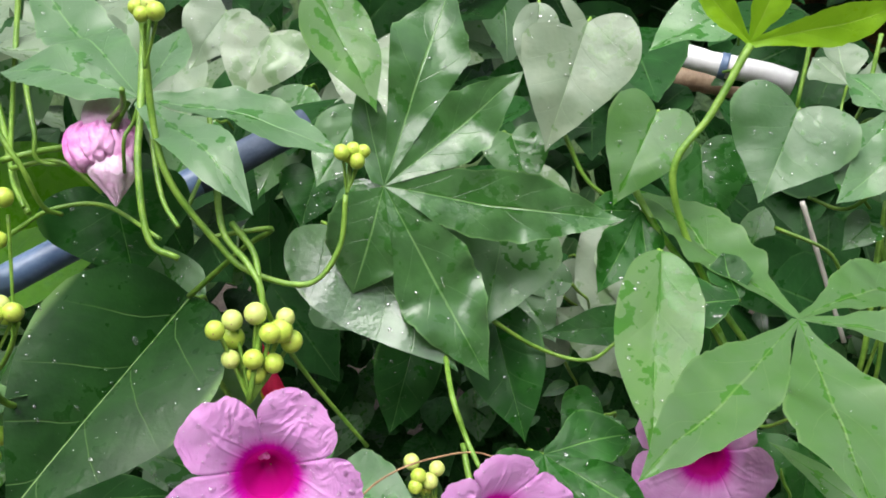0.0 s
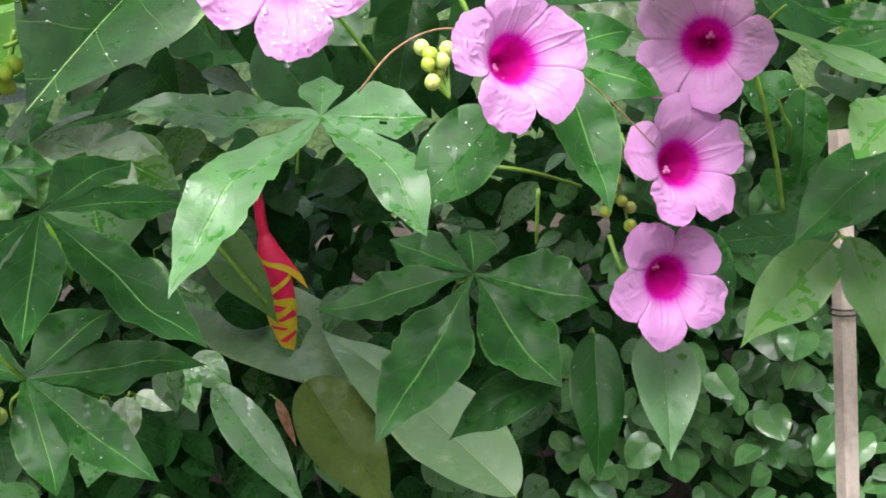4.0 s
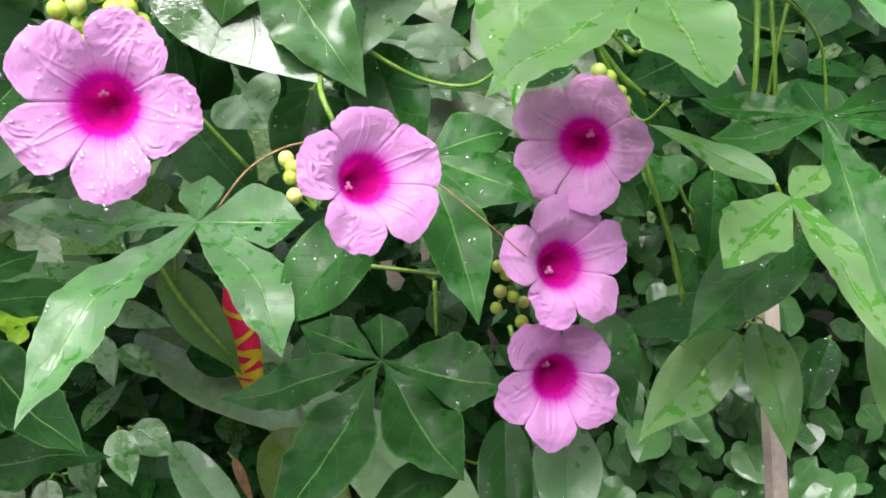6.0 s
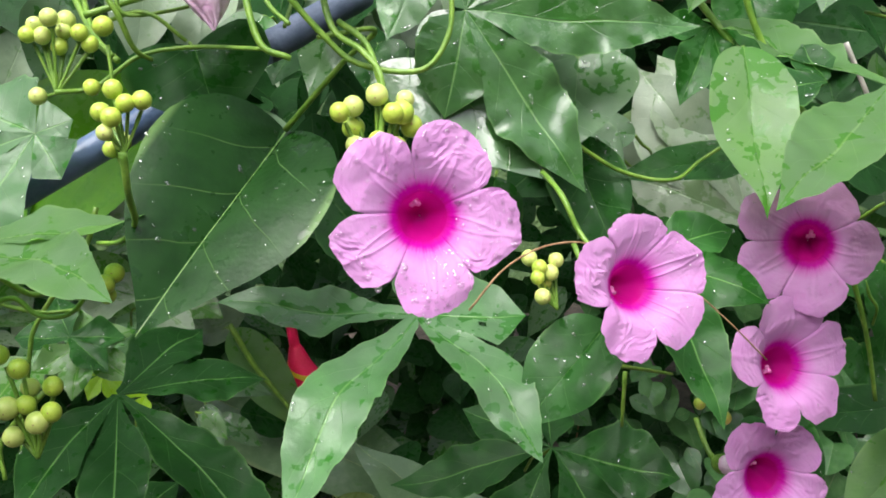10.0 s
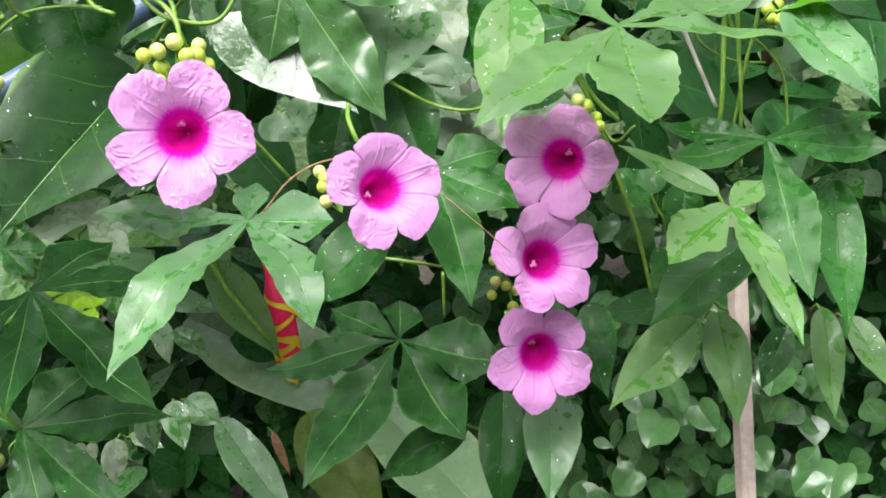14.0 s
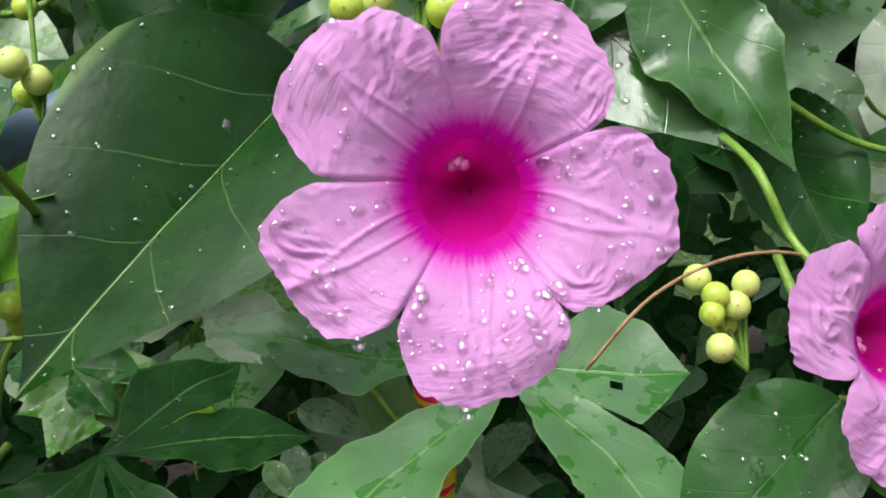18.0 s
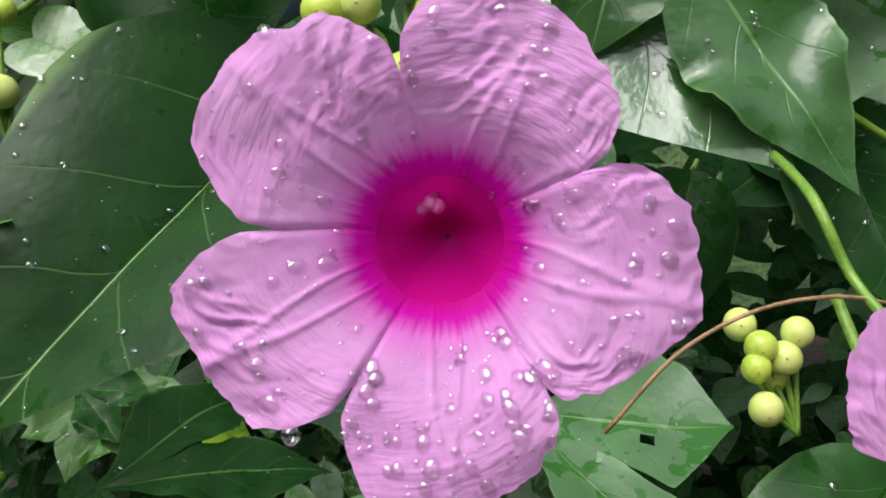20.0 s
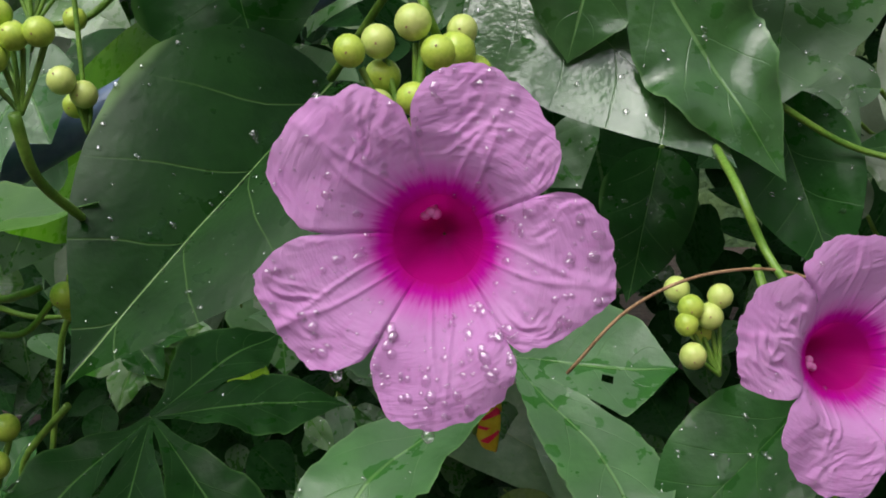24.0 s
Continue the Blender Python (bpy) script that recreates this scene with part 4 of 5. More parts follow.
palmate(vine_right, "lime", (0.1519, 0.5, 1.385), (-18, 0), [(15, 0.087, 0.0104), (74, 0.048, 0.0099), (138, 0.050, 0.0074)])
palmate(vine_right, "dark", (0.2659, 0.505, 1.183), (34, 0), [(-172, 0.063, 0.0120), (-87, 0.112, 0.0165), (-9, 0.078, 0.0150), (12, 0.078, 0.0120), (164, 0.070, 0.0110)], neck=0.2)
palmate(vine_right, "young", (0.229, 0.455, 1.1435), (50, 5), [(-139, 0.064, 0.0185), (-85, 0.102, 0.0120), (41, 0.034, 0.0100)], neck=0.3)
heart(vine_right, "young", (0.2230, 0.46, 1.1512), (35, 0), (142, 0.069, 0.0095))
heart(vine_right, "dark", (0.3159, 0.53, 1.1551), (35, 0), (-98, 0.115, 0.0159))
heart(vine_right, "deep", (0.2808, 0.5, 1.2649), (35, 10), (-66, 0.086, 0.0243))
heart(vine_right, "dark", (0.26, 0.52, 1.123), (40, -20), (-135, 0.092, 0.0232))
heart(vine_right, "young", (0.2275, 0.55, 1.0646), (45, -10), (-132, 0.092, 0.0186))
heart(vine_right, "young", (0.2436, 0.56, 1.0676), (35, 5), (-91, 0.082, 0.0159))
heart(vine_right, "young", (0.3235, 0.58, 1.0638), (30, 0), (-95, 0.083, 0.0125))
heart(vine_right, "young", (0.3425, 0.58, 1.0567), (30, 0), (-71, 0.059, 0.0111))
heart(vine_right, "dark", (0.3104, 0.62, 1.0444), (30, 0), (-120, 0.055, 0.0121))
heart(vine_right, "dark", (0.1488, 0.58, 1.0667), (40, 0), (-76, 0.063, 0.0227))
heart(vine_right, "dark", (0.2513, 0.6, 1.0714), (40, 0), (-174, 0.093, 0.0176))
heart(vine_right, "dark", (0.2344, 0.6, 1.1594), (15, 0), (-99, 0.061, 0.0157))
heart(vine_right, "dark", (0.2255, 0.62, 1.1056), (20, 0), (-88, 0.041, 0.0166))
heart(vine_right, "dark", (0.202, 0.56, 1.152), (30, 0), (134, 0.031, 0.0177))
palmate(vine_right, "mature", (0.2535, 0.56, 1.3593), (30, 0), [(-124, 0.067, 0.0180), (-93, 0.049, 0.0161), (125, 0.037, 0.0159)])
palmate(vine_right, "pale", (0.2672, 0.66, 1.3874), (35, 0), [(3, 0.035, 0.0199), (89, 0.047, 0.0159), (128, 0.031, 0.0200)])
heart(vine_right, "pale", (0.0493, 0.555, 1.4114), (15, 0), (-94, 0.049, 0.0132))
heart(vine_right, "young", (-0.0684, 0.5, 1.4025), (25, 10), (-66, 0.075, 0.0184))
heart(vine_right, "dark", (0.1558, 0.6, 1.3379), (20, 0), (-89, 0.058, 0.0275))
heart(vine_right, "mature", (0.1626, 0.58, 1.4164), (40, 0), (-148, 0.058, 0.0190))
heart(vine_right, "mature", (0.0374, 0.56, 1.3371), (20, 0), (-71, 0.036, 0.0195))
heart(vine_right, "mature", (-0.0493, 0.57, 1.3502), (20, 0), (-114, 0.055, 0.0183))
heart(vine_right, "dark", (-0.0779, 0.6, 1.3105), (20, 0), (-103, 0.034, 0.0209))
heart(vine_right, "mature", (0.2448, 0.56, 1.2962), (30, 0), (-137, 0.025, 0.0109))
heart(vine_right, "pale", (-0.1121, 0.62, 1.3979), (20, 0), (-109, 0.050, 0.0291))
heart(vine_right, "pale", (-0.1499, 0.66, 1.4178), (20, 0), (-116, 0.048, 0.0238))
palmate(vine_left, "mature", (-0.1355, 0.435, 1.338), (48, 0), [(-47, 0.088, 0.0130), (-15, 0.096, 0.0160, 0.05), (84, 0.061, 0.0120), (128, 0.140, 0.0175), (158, 0.082, 0.0170)], neck=0.35)
palmate(vine_left, "young", (-0.2676, 0.45, 1.1961), (56, -33), [(-147, 0.074, 0.0165), (-54, 0.109, 0.0185), (-15, 0.130, 0.0165, 0.04), (17, 0.095, 0.0185), (159, 0.100, 0.0180)], neck=0.3)
palmate(vine_left, "deep", (-0.2521, 0.500, 1.2525), (25, 0), [(-164, 0.071, 0.0340), (-115, 0.065, 0.0330), (-60, 0.030, 0.0200), (22, 0.020, 0.0160), (150, 0.046, 0.0280)], neck=0.9)
palmate(vine_left, "pale", (-0.261, 0.56, 1.3741), (66, 0), [(-119, 0.027, 0.0410), (-10, 0.080, 0.0678), (74, 0.142, 0.0499), (120, 0.291, 0.0324), (149, 0.197, 0.0589)])
palmate(vine_left, "dark", (-0.2332, 0.5527, 1.1094), (58, 20), [(-126, 0.094, 0.0200), (-96, 0.121, 0.0185), (-59, 0.147, 0.0205), (8, 0.090, 0.0200), (48, 0.085, 0.0210)], neck=0.12)
palmate(vine_left, "dark", (-0.2608, 0.58, 1.0071), (46, 0), [(-67, 0.086, 0.0169), (-39, 0.117, 0.0168), (6, 0.108, 0.0196), (52, 0.069, 0.0225), (152, 0.072, 0.0170)])
heart(vine_left, "mature", (-0.1956, 0.66, 0.9893), (25, 0), (-75, 0.029, 0.0112))
heart(vine_left, "pale", (-0.2469, 0.66, 0.9713), (25, 0), (-92, 0.028, 0.0104))
heart(vine_left, "mature", (-0.1324, 0.52, 1.2291), (20, 0), (121, 0.052, 0.0175))
palmate(vine_left, "dark", (-0.282, 0.62, 1.1379), (40, 0), [(-43, 0.038, 0.0118), (-4, 0.036, 0.0126), (114, 0.039, 0.0116), (176, 0.036, 0.0126)])
heart(canna, "olive", (-0.2303, 0.72, 1.2865), (15, -20), (-164, 0.335, 0.0700), calm=0.5)
flower((-0.0585, 0.339, 1.1963), (2, 8), 0.0333, (98, 25, -51, -120, -188), (0.77, 0.75, 0.76, 0.69, 0.70), ((1.08, 1.06, 0.99), (1.02, 1.08, 0.90), (0.99, 1.03, 1.02), (0.98, 0.98, 1.04), (1.04, 1.10, 1.03)), (0.03, 0.05), (-0.02, 0.22), wet=330)
flower((0.0345, 0.400, 1.1673), (2, 18), 0.0304, (134, 60, -17, -84, -155), (0.90, 0.77, 0.86, 0.79, 0.73), ((0.97, 0.93, 0.91), (0.83, 0.91, 0.92), (0.97, 1.01, 1.08), (1.14, 1.14, 1.04), (1.10, 1.14, 1.08)), (-0.16, -0.04), (-0.32, -0.13), wet=110)
flower((0.1305, 0.470, 1.1764), (-2, -14), 0.0338, (102, 25, -46, -118, -189), (0.82, 0.84, 0.83, 0.79, 0.80), ((1.00, 1.04, 0.96), (1.03, 1.05, 0.96), (0.98, 1.05, 0.94), (1.04, 1.03, 0.97), (1.03, 1.11, 0.96)), (0.08, 0.03), (0.15, 0.14), wet=20)
flower((0.1226, 0.4711, 1.1187), (2, 17), 0.0329, (136, 46, -21, -86, -157), (0.88, 0.85, 0.71, 0.74, 0.72), ((1.04, 1.01, 0.90), (0.99, 1.00, 0.93), (0.97, 1.05, 0.99), (1.04, 1.01, 0.89), (1.03, 1.14, 1.13)), (-0.10, -0.03), (-0.15, -0.12), wet=30)
flower((0.1145, 0.490, 1.0540), (-2, 14), 0.0338, (82, 8, -66, -135, -204), (0.83, 0.77, 0.72, 0.77, 0.69), ((1.03, 1.06, 1.01), (1.06, 1.10, 0.97), (0.97, 1.04, 0.93), (0.95, 1.03, 0.94), (1.00, 1.09, 1.00)), (0.06, 0.09), (0.01, 0.25), wet=20)
berries((-0.0764, 0.4, 1.2116), [(-0.0134, -0.0068, 0.0309), (-0.0082, 0.0015, 0.0342), (-0.0088, 0.0078, 0.026), (0.002, -0.0025, 0.0379), (-0.0082, 0.0007, 0.0181), (0.0016, -0.002, 0.019), (0.0021, 0.0038, 0.0119), (0.0134, 0.003, 0.0361), (0.012, 0.0016, 0.0308), (0.0156, 0.0076, 0.0256), (0.0091, 0.0032, 0.0168), (0.0083, -0.0025, 0.0301)], 0.0046)
berries((-0.0408, 0.411, 1.2995), [(-0.002, -0.0035, 0.0175), (0.0023, 0, 0.019), (0.0065, 0.001, 0.0185), (0.0042, -0.0006, 0.0143), (0.0004, 0.0014, 0.0159)], 0.0031)
berries((-0.1234, 0.398, 1.347), [(-0.0052, 0.0058, 0.0252), (0.0015, 0.0002, 0.026), (0.0064, -0.0062, 0.0217), (0.0009, -0.0061, 0.0203)], 0.0036)
berries((-0.2305, 0.47, 1.268), [(-0.0076, -0.0008, 0.0326), (-0.0041, -0.001, 0.0272), (0.0016, -0.0073, 0.0344), (0.0056, 0.0043, 0.0351), (0.0024, 0.0028, 0.0224), (0.005, 0.0027, 0.0299), (0.0134, -0.0004, 0.028), (0.0171, 0.0028, 0.0231), (-0.0103, 0.0061, -0.0004), (0.0167, 0.0031, 0.0022), (-0.0106, -0.0025, 0.0277)], 0.0045)
berries((-0.1737, 0.379, 1.2287), [(-0.0021, -0.0021, 0.0244), (-0.0099, 0.0072, 0.0171), (-0.0024, -0.0048, 0.0133), (0.0028, -0.0032, 0.0187), (0.0087, -0.0013, 0.0198), (-0.0054, -0.0042, 0.0076)], 0.0038)
berries((0.0026, 0.44, 1.1536), [(-0.0118, 0.0048, 0.0245), (-0.0082, -0.0028, 0.0202), (-0.0094, -0.0042, 0.0157), (-0.0051, 0.0052, 0.0126), (-0.0078, -0.0062, 0.0071), (-0.0029, -0.0004, 0.0175), (-0, 0.0009, 0.023)], 0.0036)
berries((-0.2400, 0.4470, 1.0969), [(-0.0161, 0.0045, 0.0483), (-0.0033, -0.0058, 0.0427), (-0.0030, 0.0061, 0.0324), (0.0084, 0.0033, 0.0328), (-0.0104, -0.0035, 0.0247), (-0.0026, -0.0011, 0.0255), (0.0041, -0.0067, 0.0180), (0.0101, -0.0050, 0.0221), (-0.0102, 0.0021, 0.0107)], 0.0052)
berries((0.098, 0.52, 1.1043), [(-0.0081, -0.0057, 0.0116), (-0.0038, -0.0024, 0.0066), (-0.0077, -0.0054, -0.0021), (-0.001, -0.0041, -0.0056), (0.0051, 0.0031, -0.0099), (0.0028, -0.0055, -0.0194), (-0.0026, -0.0024, 0.0193), (-0.0104, -0.0048, -0.0111)], 0.0037)
berries((0.1575, 0.5, 1.1926), [(-0.0101, -0.0037, 0.0217), (-0.0044, 0.0007, 0.0182), (0.0035, 0.0033, 0.0054), (0.0021, 0.0073, 0.0111)], 0.0044)
berries((0.2893, 0.56, 1.2607), [(-0.0026, 0.0001, 0.0127), (0.0034, -0.0007, 0.015), (-0.0007, 0.0009, 0.007), (0.0052, -0.0019, 0.0048)], 0.0044)
berries((-0.2047, 0.45, 1.1756), [(0.0011, -0.0057, -0), (0.004, -0.0002, 0.0049), (0.0002, 0.0001, -0.0051)], 0.0048)
berries((-0.1923, 0.44, 1.2278), [(0.0011, -0.0001, 0.0121), (-0.0053, 0.0057, 0.0094), (-0.0025, -0.0066, 0.016), (-0.0042, -0.0019, 0.0637)], 0.0045)
berries((-0.2698, 0.55, 0.9901), [(0.0001, 0.0037, 0.0134), (0.0001, 0.0066, 0.0002), (0.0021, -0.0074, 0.006)], 0.0063)
stem(vine_left, [(-0.1268, 0.405, 1.3753), (-0.1228, 0.41, 1.33), (-0.1145, 0.41, 1.3021), (-0.096, 0.415, 1.2779), (-0.0812, 0.415, 1.2653), (-0.0552, 0.411, 1.2612), (-0.0427, 0.411, 1.2768), (-0.0408, 0.411, 1.2995)], 0.0016)
stem(vine_left, [(-0.0981, 0.42, 1.3079), (-0.0925, 0.415, 1.2816), (-0.0793, 0.405, 1.2685), (-0.072, 0.4, 1.2529), (-0.0764, 0.4, 1.2116)], 0.0016)
stem(vine_left, [(-0.0901, 0.42, 1.2852), (-0.0781, 0.41, 1.2729), (-0.0717, 0.405, 1.2511), (-0.0603, 0.45, 1.2163), (-0.0322, 0.48, 1.1753)], 0.0015)
stem(vine_left, [(-0.1224, 0.479, 1.2462), (-0.091, 0.45, 1.2727), (-0.0748, 0.43, 1.2831), (-0.0996, 0.42, 1.2787)], 0.0015)
stem(vine_left, [(-0.2255, 0.46, 1.3976), (-0.2138, 0.46, 1.3329), (-0.1974, 0.46, 1.3047), (-0.1918, 0.47, 1.2876), (-0.1861, 0.48, 1.2836)], 0.0016)
stem(vine_left, [(-0.214, 0.5, 1.348), (-0.205, 0.49, 1.3249), (-0.199, 0.49, 1.3083), (-0.1544, 0.5, 1.3163)], 0.0014)
stem(vine_mid, [(-0.0017, 0.52, 1.2427), (0.0036, 0.5, 1.2247), (0.0083, 0.455, 1.2077), (0.0156, 0.45, 1.1891), (0.0223, 0.44, 1.1775)], 0.0016)
stem(vine_mid, [(0.0257, 0.52, 1.2379), (0.0546, 0.53, 1.2209), (0.0827, 0.53, 1.215), (0.1024, 0.54, 1.2262), (0.1268, 0.54, 1.2398)], 0.0013)
stem(vine_right, [(0.152, 0.5, 1.3839), (0.1346, 0.5, 1.349), (0.1163, 0.5, 1.3166), (0.1361, 0.51, 1.2677), (0.1652, 0.51, 1.2273), (0.171, 0.5, 1.2232)], 0.0022)
stem(vine_right, [(0.0989, 0.53, 1.3166), (0.1134, 0.52, 1.29), (0.1361, 0.52, 1.2609), (0.1597, 0.52, 1.2194), (0.1759, 0.52, 1.2018)], 0.002)
stem(vine_right, [(0.0655, 0.54, 1.337), (0.0791, 0.54, 1.3128), (0.1017, 0.54, 1.2983)], 0.0014)
stem(vine_right, [(0.2055, 0.56, 1.405), (0.1987, 0.56, 1.3601)], 0.0015)
stem(vine_right, [(0.2528, 0.58, 1.4072), (0.2454, 0.58, 1.3673), (0.227, 0.57, 1.3329), (0.2486, 0.57, 1.3044)], 0.0014)
stem(vine_right, [(0.2477, 0.55, 1.3204), (0.2272, 0.55, 1.3036), (0.2083, 0.56, 1.3092)], 0.0014)
stem(vine_right, [(0.1508, 0.52, 1.2346), (0.1671, 0.52, 1.1894), (0.1766, 0.52, 1.1555), (0.1878, 0.53, 1.1208), (0.1956, 0.54, 1.085)], 0.0018)
stem(vine_right, [(0.1385, 0.5, 1.2437), (0.1528, 0.51, 1.2225), (0.1694, 0.51, 1.1888), (0.1811, 0.49, 1.196)], 0.0013)
stem(vine_right, [(0.2720, 0.6, 1.310), (0.2672, 0.6, 1.2655), (0.2631, 0.6, 1.2125), (0.2600, 0.62, 1.170)], 0.0022)
stem(vine_right, [(0.2840, 0.62, 1.320), (0.2828, 0.62, 1.2677), (0.2828, 0.62, 1.2129), (0.2850, 0.64, 1.165)], 0.0018)
stem(vine_mid, [(0.0178, 0.5, 1.1226), (0.045, 0.5, 1.1174), (0.0773, 0.53, 1.1077)], 0.0013)
stem(vine_mid, [(0.0555, 0.55, 1.1071), (0.0542, 0.56, 1.0742)], 0.0013)
stem(vine_left, [(-0.2728, 0.58, 1.5124), (-0.2665, 0.56, 1.4433), (-0.2576, 0.55, 1.3679), (-0.2384, 0.53, 1.329), (-0.2181, 0.5, 1.2982), (-0.2027, 0.48, 1.2838)], 0.0024)
stem(vine_left, [(-0.2477, 0.58, 1.5109), (-0.2478, 0.57, 1.4386), (-0.2458, 0.56, 1.3731), (-0.238, 0.54, 1.3416), (-0.2204, 0.5, 1.3039), (-0.2051, 0.48, 1.2866)], 0.0018)
stem(vine_left, [(-0.2209, 0.49, 1.309), (-0.2019, 0.49, 1.3144), (-0.1792, 0.48, 1.3189), (-0.143, 0.43, 1.3319), (-0.136, 0.412, 1.3395)], 0.0018)
stem(vine_left, [(-0.2203, 0.5, 1.3052), (-0.1916, 0.49, 1.3096), (-0.1715, 0.493, 1.2948)], 0.0014)
stem(vine_left, [(-0.2305, 0.47, 1.268), (-0.2141, 0.48, 1.2715), (-0.1921, 0.48, 1.2856), (-0.1657, 0.48, 1.289), (-0.1235, 0.43, 1.2766)], 0.0014)
stem(vine_left, [(-0.1737, 0.379, 1.2287), (-0.1755, 0.390, 1.2130), (-0.1819, 0.42, 1.2020), (-0.2018, 0.465, 1.1950), (-0.2200, 0.490, 1.1950)], 0.0016)
stem(vine_left, [(-0.47, 0.64, 1.34), (-0.3775, 0.6, 1.2778), (-0.3459, 0.58, 1.2542), (-0.3048, 0.52, 1.2435)], 0.0022)
stem(vine_left, [(-0.1399, 0.47, 1.4513), (-0.1384, 0.45, 1.3852), (-0.1337, 0.43, 1.3313), (-0.1309, 0.42, 1.3071), (-0.124, 0.415, 1.2769), (-0.111, 0.415, 1.2692)], 0.002)
stem(vine_left, [(-0.1323, 0.44, 1.3335), (-0.1277, 0.43, 1.3168), (-0.1203, 0.42, 1.2949), (-0.1103, 0.41, 1.2828)], 0.0014)
stem(vine_left, [(-0.1159, 0.48, 1.3408), (-0.1128, 0.47, 1.3162), (-0.1169, 0.45, 1.2904)], 0.0014)
stem(vine_left, [(-0.2682, 0.45, 1.1976), (-0.2588, 0.46, 1.1826), (-0.2469, 0.47, 1.1719), (-0.2292, 0.46, 1.1745), (-0.2226, 0.46, 1.1768)], 0.0018)
stem(vine_left, [(-0.2929, 0.5, 1.1761), (-0.2736, 0.5, 1.1665), (-0.2541, 0.5, 1.1612), (-0.2342, 0.5, 1.1616)], 0.0014)
stem(vine_left, [(-0.2453, 0.57, 1.2167), (-0.2536, 0.57, 1.1920), (-0.2819, 0.57, 1.1529), (-0.2886, 0.57, 1.1294), (-0.2951, 0.57, 1.0786), (-0.2992, 0.57, 1.0513), (-0.3072, 0.57, 1.0239), (-0.3290, 0.60, 0.9600)], 0.0017)
stem(vine_left, [(-0.2970, 0.57, 1.0630), (-0.2796, 0.57, 1.0422), (-0.2702, 0.57, 1.0231), (-0.2612, 0.58, 1.0065)], 0.0020)
stem(vine_left, [(-0.2671, 0.45, 1.1550), (-0.2566, 0.45, 1.1680), (-0.2467, 0.45, 1.1710), (-0.2361, 0.45, 1.1626), (-0.2223, 0.45, 1.1626), (-0.2121, 0.45, 1.1728)], 0.0015)
palmate(vine_left, "dark", (-0.3446, 0.60, 1.0570), (40, 0), [(-101, 0.035, 0.0110), (-69, 0.061, 0.0125), (77, 0.033, 0.0120), (146, 0.042, 0.0120)])
stem(vine_left, [(-0.2721, 0.55, 1.1145), (-0.3022, 0.56, 1.0855), (-0.3018, 0.56, 1.063)], 0.0018)
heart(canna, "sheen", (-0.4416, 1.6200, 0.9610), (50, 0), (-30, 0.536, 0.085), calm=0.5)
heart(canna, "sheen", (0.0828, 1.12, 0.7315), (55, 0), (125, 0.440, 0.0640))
heart(canna, "young", (-0.3060, 1.3, 1.08), (20, 20), (-61, 0.178, 0.034), calm=0.5)
# the blade's pale yellow-green midrib edge, built as a stem tube
stem(canna, [(-0.3048, 1.28, 1.0885), (-0.2781, 1.28, 1.0370), (-0.2526, 1.28, 1.0018), (-0.2225, 1.28, 0.9614)], 0.0042)
heart(canna, "bronze", (-0.1782, 1.3, 0.8484), (30, 0), (-59, 0.215, 0.052), calm=0.5)
heart(canna, "deep", (-0.2700, 1.15, 0.8800), (30, 0), (-54, 0.190, 0.026), calm=0.5)
palmate(vine_left, "pale", (-0.2775, 0.78, 1.1536), (45, 0), [(-171, 0.063, 0.0200), (-41, 0.060, 0.0155), (-4, 0.060, 0.0174), (84, 0.034, 0.0171), (147, 0.046, 0.0168)])
palmate(vine_left, "mature", (-0.3175, 0.72, 1.1202), (45, 0), [(-165, 0.029, 0.0100), (5, 0.040, 0.0111), (80, 0.024, 0.0084)])
palmate(vine_left, "lime", (-0.2863, 0.8, 1.0712), (45, 0), [(-101, 0.021, 0.0100), (84, 0.018, 0.0086), (154, 0.028, 0.0097)])
heart(vine_left, "young", (-0.2296, 0.75, 1.0639), (30, 0), (-48, 0.031, 0.0079))
heart(vine_left, "mature", (-0.2594, 0.9, 1.0457), (30, 0), (-72, 0.055, 0.0118))
heart(vine_left, "mature", (-0.2677, 0.95, 1.0651), (30, 0), (-18, 0.069, 0.0145))
heart(vine_left, "mature", (-0.2577, 0.95, 1.0263), (30, 0), (-38, 0.052, 0.0124))
heart(vine_left, "mature", (-0.2345, 0.85, 0.9666), (30, 0), (-72, 0.053, 0.0146))
heart(vine_left, "mature", (-0.235, 0.9, 0.9588), (30, 0), (-38, 0.049, 0.0175))
heart(vine_left, "pale", (-0.2381, 0.7, 0.9669), (30, 0), (-85, 0.040, 0.0119))
heart(vine_left, "pale", (-0.2595, 0.8, 0.948), (40, 0), (-27, 0.037, 0.0087))
palmate(shrub, "mature", (-0.4239, 1.05, 1.338), (35, 0), [(-153, 0.070, 0.0181), (-75, 0.054, 0.0134), (-12, 0.070, 0.0184), (35, 0.044, 0.0182), (105, 0.054, 0.0149), (156, 0.085, 0.0162)])
heart(shrub, "grey", (-0.5204, 0.95, 1.383), (30, 0), (-26, 0.086, 0.0352))
palmate(shrub, "mature", (-0.5184, 1.1, 1.4432), (45, 0), [(-136, 0.062, 0.0274), (-66, 0.076, 0.0172), (36, 0.060, 0.0270), (124, 0.081, 0.0164)])
heart(shrub, "mature", (-0.5403, 1, 1.3269), (35, 0), (-26, 0.047, 0.0157))
palmate(shrub, "dark", (-0.5492, 1.1, 1.2795), (35, 0), [(-113, 0.045, 0.0210), (60, 0.049, 0.0222), (129, 0.062, 0.0177)])
heart(canna, "grey", (-0.3279, 0.95, 1.4333), (10, 0), (-87, 0.082, 0.0188))
heart(vine_mid, "pale", (0.0877, 0.66, 1.1926), (25, 0), (141, 0.061, 0.0182))
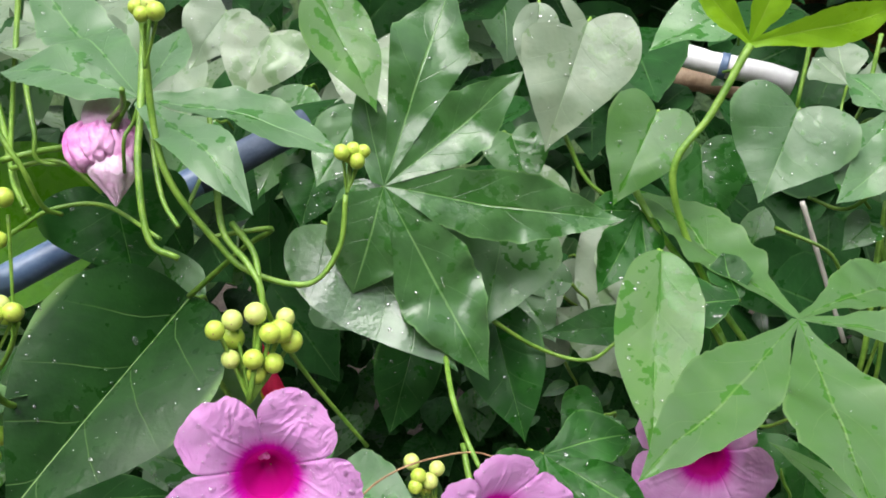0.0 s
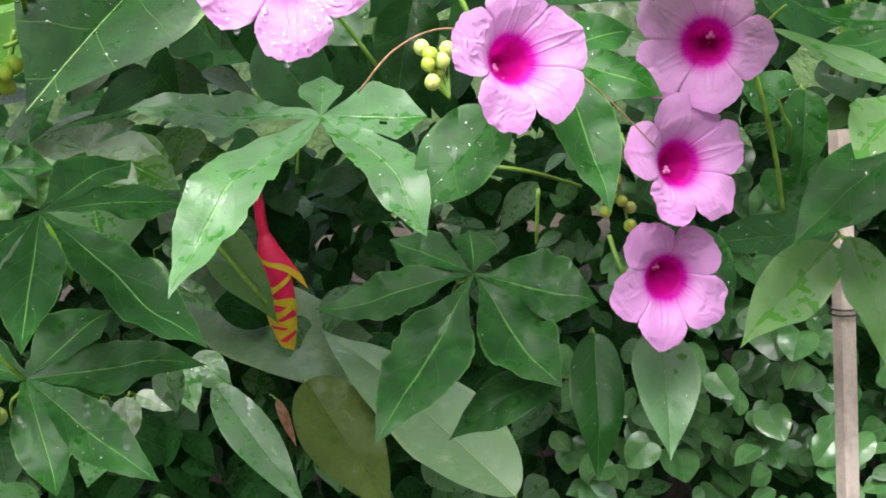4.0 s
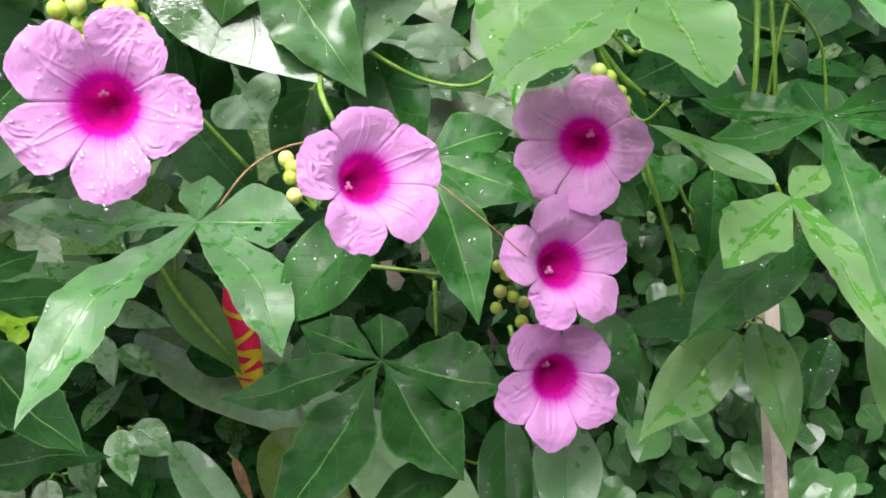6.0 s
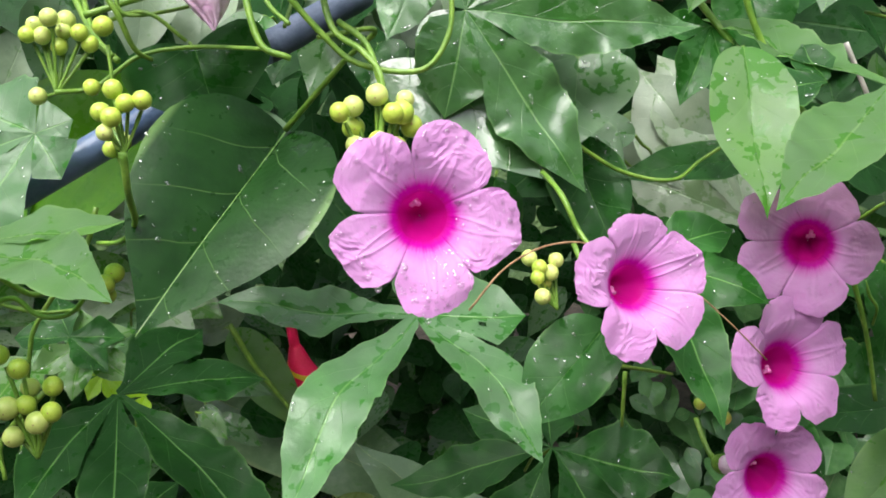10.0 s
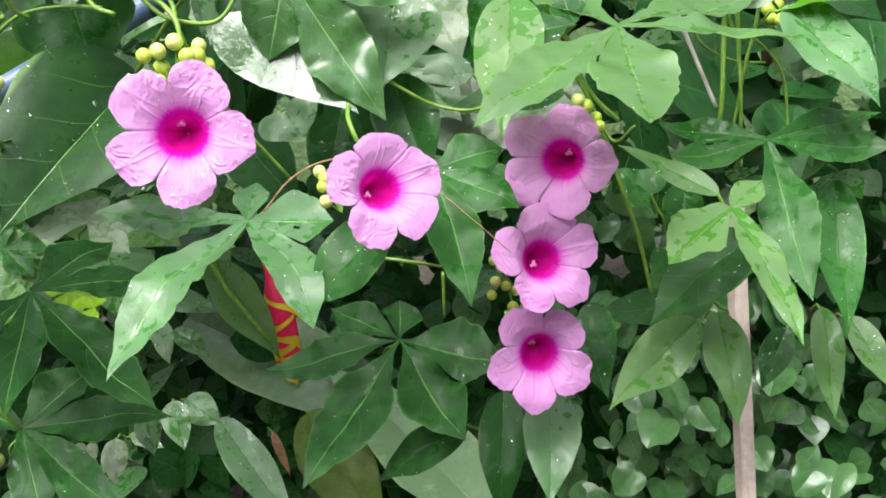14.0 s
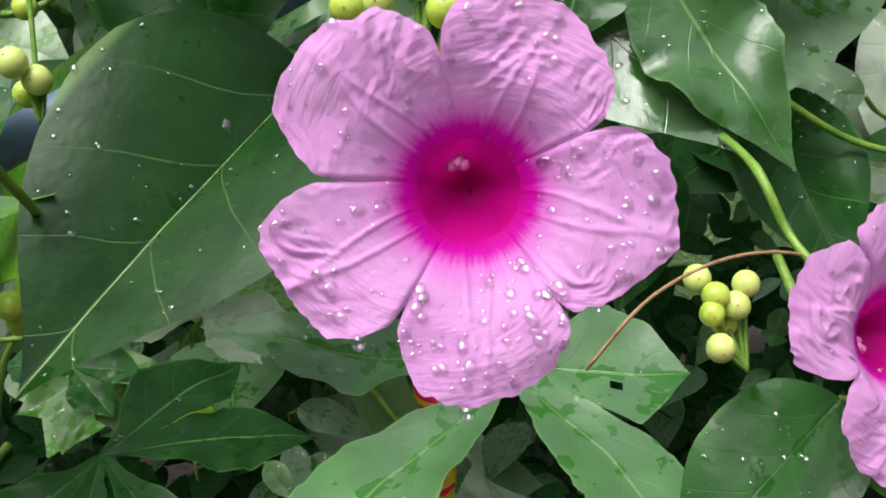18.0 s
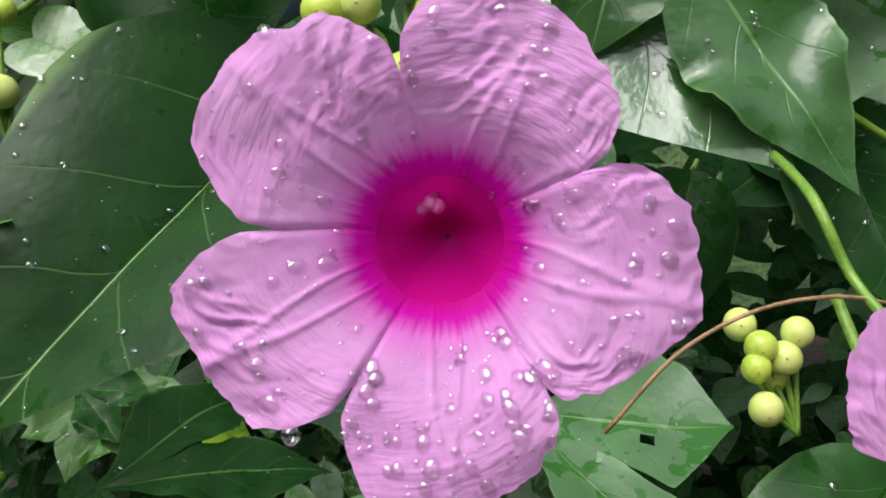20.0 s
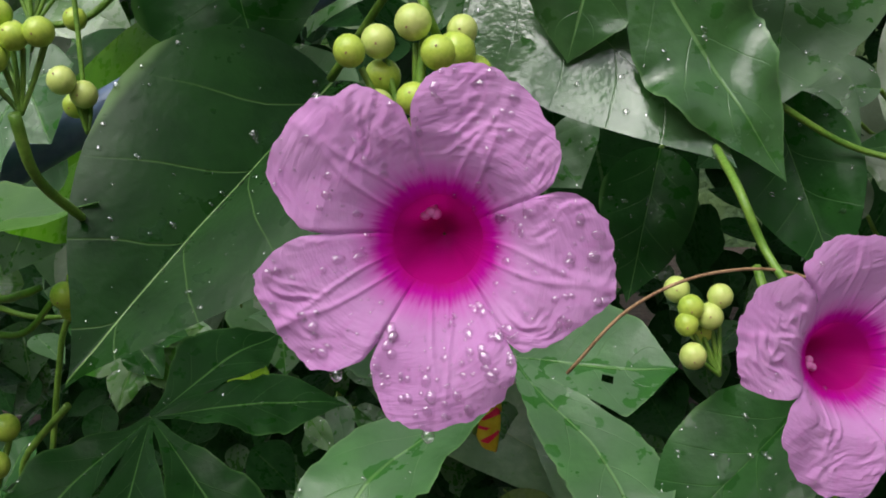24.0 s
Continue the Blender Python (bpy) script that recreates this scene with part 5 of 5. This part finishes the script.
heart(vine_mid, "mature", (0.0842, 0.62, 1.249), (20, 0), (168, 0.058, 0.0151))
heart(vine_mid, "mature", (-0.0666, 0.66, 1.2325), (20, 0), (-55, 0.032, 0.0274))
heart(vine_mid, "mature", (0.0461, 0.62, 1.2484), (25, 0), (-54, 0.048, 0.0223))
heart(vine_mid, "pale", (0.0841, 0.66, 1.2371), (20, 0), (-179, 0.059, 0.0178))
heliconia([(-0.2393, 1.350, 1.1217), (-0.2349, 1.350, 1.0942), (-0.2333, 1.350, 1.0707), (-0.2301, 1.350, 1.0494)], [(-0.2300, 1.350, 1.0509), (-0.2183, 1.350, 0.9913), (-0.2120, 1.350, 0.9316), (-0.2050, 1.350, 0.8819)], 0.0225)
heliconia([(-0.5435, 0.9763, 1.5378), (-0.5363, 0.9763, 1.5210), (-0.5288, 0.9763, 1.5095)], [(-0.5263, 0.9763, 1.5039), (-0.5220, 0.9763, 1.4760), (-0.5160, 0.9763, 1.4480), (-0.5090, 0.9763, 1.4180)], 0.0165)
wilted((-0.1560, 0.448, 1.3150), 0.000262)
post((0.2909, 0.68, 1.0021))
dry_tendril([(-0.0393, 0.425, 1.1568), (-0.0218, 0.425, 1.1751), (0.0007, 0.43, 1.1842), (0.0278, 0.45, 1.1809), (0.0578, 0.43, 1.1632), (0.0763, 0.43, 1.147), (0.0981, 0.44, 1.1257)])
hollow_pipe("water_pipe", (-0.3765, 0.4775, 1.1558), (-0.0854, 0.595, 1.341), 0.0088, PIPE, "blue plastic water pipe with a dark collar among the leaves", "pipe", PIPE_MOUTH)
pole("white_pipe", (0.2874, 0.82, 1.4075), (0.1847, 0.84, 1.4321), 0.0105, WHITE, "white plastic tube with a blue band behind the vine", "pipe", PIPE)
pole("bamboo_pole", (0.3079, 1, 1.4224), (0.1521, 1, 1.4395), 0.012, BAMBOO, "brown dry bamboo rail behind the leaves")
pole("dry_twig", (0.2380, 0.65, 1.3080), (0.2720, 0.65, 1.2150), 0.0017, PALE_TWIG, "thin whitish dry twig among the stems", "twig")
pole("bamboo_stake", (-0.1308, 0.6, 1.347), (-0.1079, 0.62, 1.3531), 0.0045, BAMBOO, "cut pale bamboo stake end")
berries((-0.2752, 0.3906, 1.1653), [(-0.0091, 0.0029, 0.0265), (-0.0032, 0.0079, 0.0279), (0.0043, 0.0069, 0.0247), (0.0153, -0.0064, 0.0286), (-0.0027, -0.0013, 0.019), (0.0042, 0.0043, 0.0158), (-0.0053, -0.0027, 0.0132)], 0.0041)
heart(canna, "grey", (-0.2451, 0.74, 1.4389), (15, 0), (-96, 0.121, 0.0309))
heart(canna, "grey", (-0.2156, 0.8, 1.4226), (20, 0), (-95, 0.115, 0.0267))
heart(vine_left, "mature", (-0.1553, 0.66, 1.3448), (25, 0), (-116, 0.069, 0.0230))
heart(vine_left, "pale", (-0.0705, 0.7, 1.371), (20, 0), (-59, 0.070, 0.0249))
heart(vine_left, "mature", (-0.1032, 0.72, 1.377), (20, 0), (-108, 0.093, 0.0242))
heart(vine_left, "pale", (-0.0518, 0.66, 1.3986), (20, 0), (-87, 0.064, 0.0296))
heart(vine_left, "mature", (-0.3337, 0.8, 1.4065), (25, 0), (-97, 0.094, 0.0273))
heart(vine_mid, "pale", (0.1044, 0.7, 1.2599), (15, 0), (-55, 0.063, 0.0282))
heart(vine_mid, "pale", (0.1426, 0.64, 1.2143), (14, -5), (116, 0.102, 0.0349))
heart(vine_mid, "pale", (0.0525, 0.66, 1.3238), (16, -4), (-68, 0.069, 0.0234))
heart(vine_right, "pale", (0.2773, 0.52, 1.2728), (20, 0), (178, 0.038, 0.0066))
heart(vine_right, "olive", (0.3442, 0.5, 1.2698), (60, 0), (-173, 0.075, 0.0128))
palmate(vine_left, "lime", (-0.3517, 0.9, 1.0795), (30, 0), [(-113, 0.028, 0.0081), (-60, 0.034, 0.0082), (-22, 0.042, 0.0092), (19, 0.018, 0.0078), (124, 0.020, 0.0059), (171, 0.029, 0.0079)])

palmate(vine_left, "young", (-0.275, 0.62, 1.132), (40, 10), [(-150, 0.034, 0.0100), (-95, 0.040, 0.0105), (-40, 0.042, 0.0110), (20, 0.034, 0.0105), (95, 0.030, 0.0100)])
heart(canna, "dead", (-0.1895, 1.1, 0.870), (20, 15), (-72, 0.060, 0.0060), bend=0.25)

stem(vine_right, [(0.300, 0.62, 1.290), (0.2949, 0.62, 1.2678), (0.2867, 0.62, 1.2412), (0.2808, 0.63, 1.2050), (0.2740, 0.64, 1.1700)], 0.0016)
stem(vine_right, [(0.2143, 0.63, 1.2900), (0.2410, 0.61, 1.2774), (0.2548, 0.61, 1.2578), (0.2794, 0.62, 1.2467), (0.3050, 0.63, 1.2450)], 0.0014)
stem(vine_right, [(0.2686, 0.60, 1.2950), (0.2740, 0.60, 1.2670), (0.2927, 0.61, 1.2600), (0.3175, 0.63, 1.2358), (0.3234, 0.64, 1.1900)], 0.0014)

# main shoots from the ground up
for v, x, y in ((vine_left, -0.2, 1.6), (vine_mid, 0.02, 1.7), (vine_right, 0.22, 1.7)):
    stem(v, [(x, y + 0.2, 0.0), (x + 0.03, y + 0.2, 0.3), (x - 0.02, y + 0.18, 0.6), (x + 0.01, y + 0.12, 0.8), (x + 0.02, y + 0.06, 0.9)], 0.002, TWIG)
stem(canna, [(-0.75, 1.2, 0.0), (-0.72, 1.1, 0.7), (-0.6, 0.9, 1.15), (-0.25, 0.72, 1.28)], 0.006)


# ---- ivy on the bank ----
def ivy():
    rng = random.Random(21)
    shapes = [heart_mesh(270, 0.050, 0.027, 40 + k * 1.3, rings=4, around=11, bend=0.16, edge=ROUND_EDGE) for k in range(5)]
    for me in shapes:
        me.materials.append(LEAF["ivy"])
    bank = thing("ivy_patch", (0.9, 1.6, 0.0), "patch of round green ivy leaves on the shaded bank", "ivy")
    verts, faces = tube([(-0.3, 0.0, 0.2), (0.0, 0.05, 0.5), (0.3, 0.1, 0.8), (0.5, 0.0, 1.1)], 0.006)
    part("runner", mesh_of("runner", verts, faces), STEM, bank)
    spots = []
    while len(spots) < 300:
        x, z = rng.uniform(0.22, 1.45), rng.uniform(0.40, 1.12)
        if noise.noise(Vector((x * 3.2, z * 3.2, 5.0))) > 0.22:
            continue
        spots.append((x, 1.45 + rng.uniform(-0.12, 0.22) + (z - 0.3) * 0.15, z))
    for at in spots:
        m = Matrix.Translation(-bank.location) @ facing(at, rng.uniform(15, 65), rng.uniform(-35, 35)) @ pose(0, 0, 0, 0, 0, rng.uniform(-50, 50)) @ Matrix.Scale(rng.uniform(0.75, 1.35), 4)
        part("ivy_leaf", rng.choice(shapes), None, bank, "", m)


ivy()
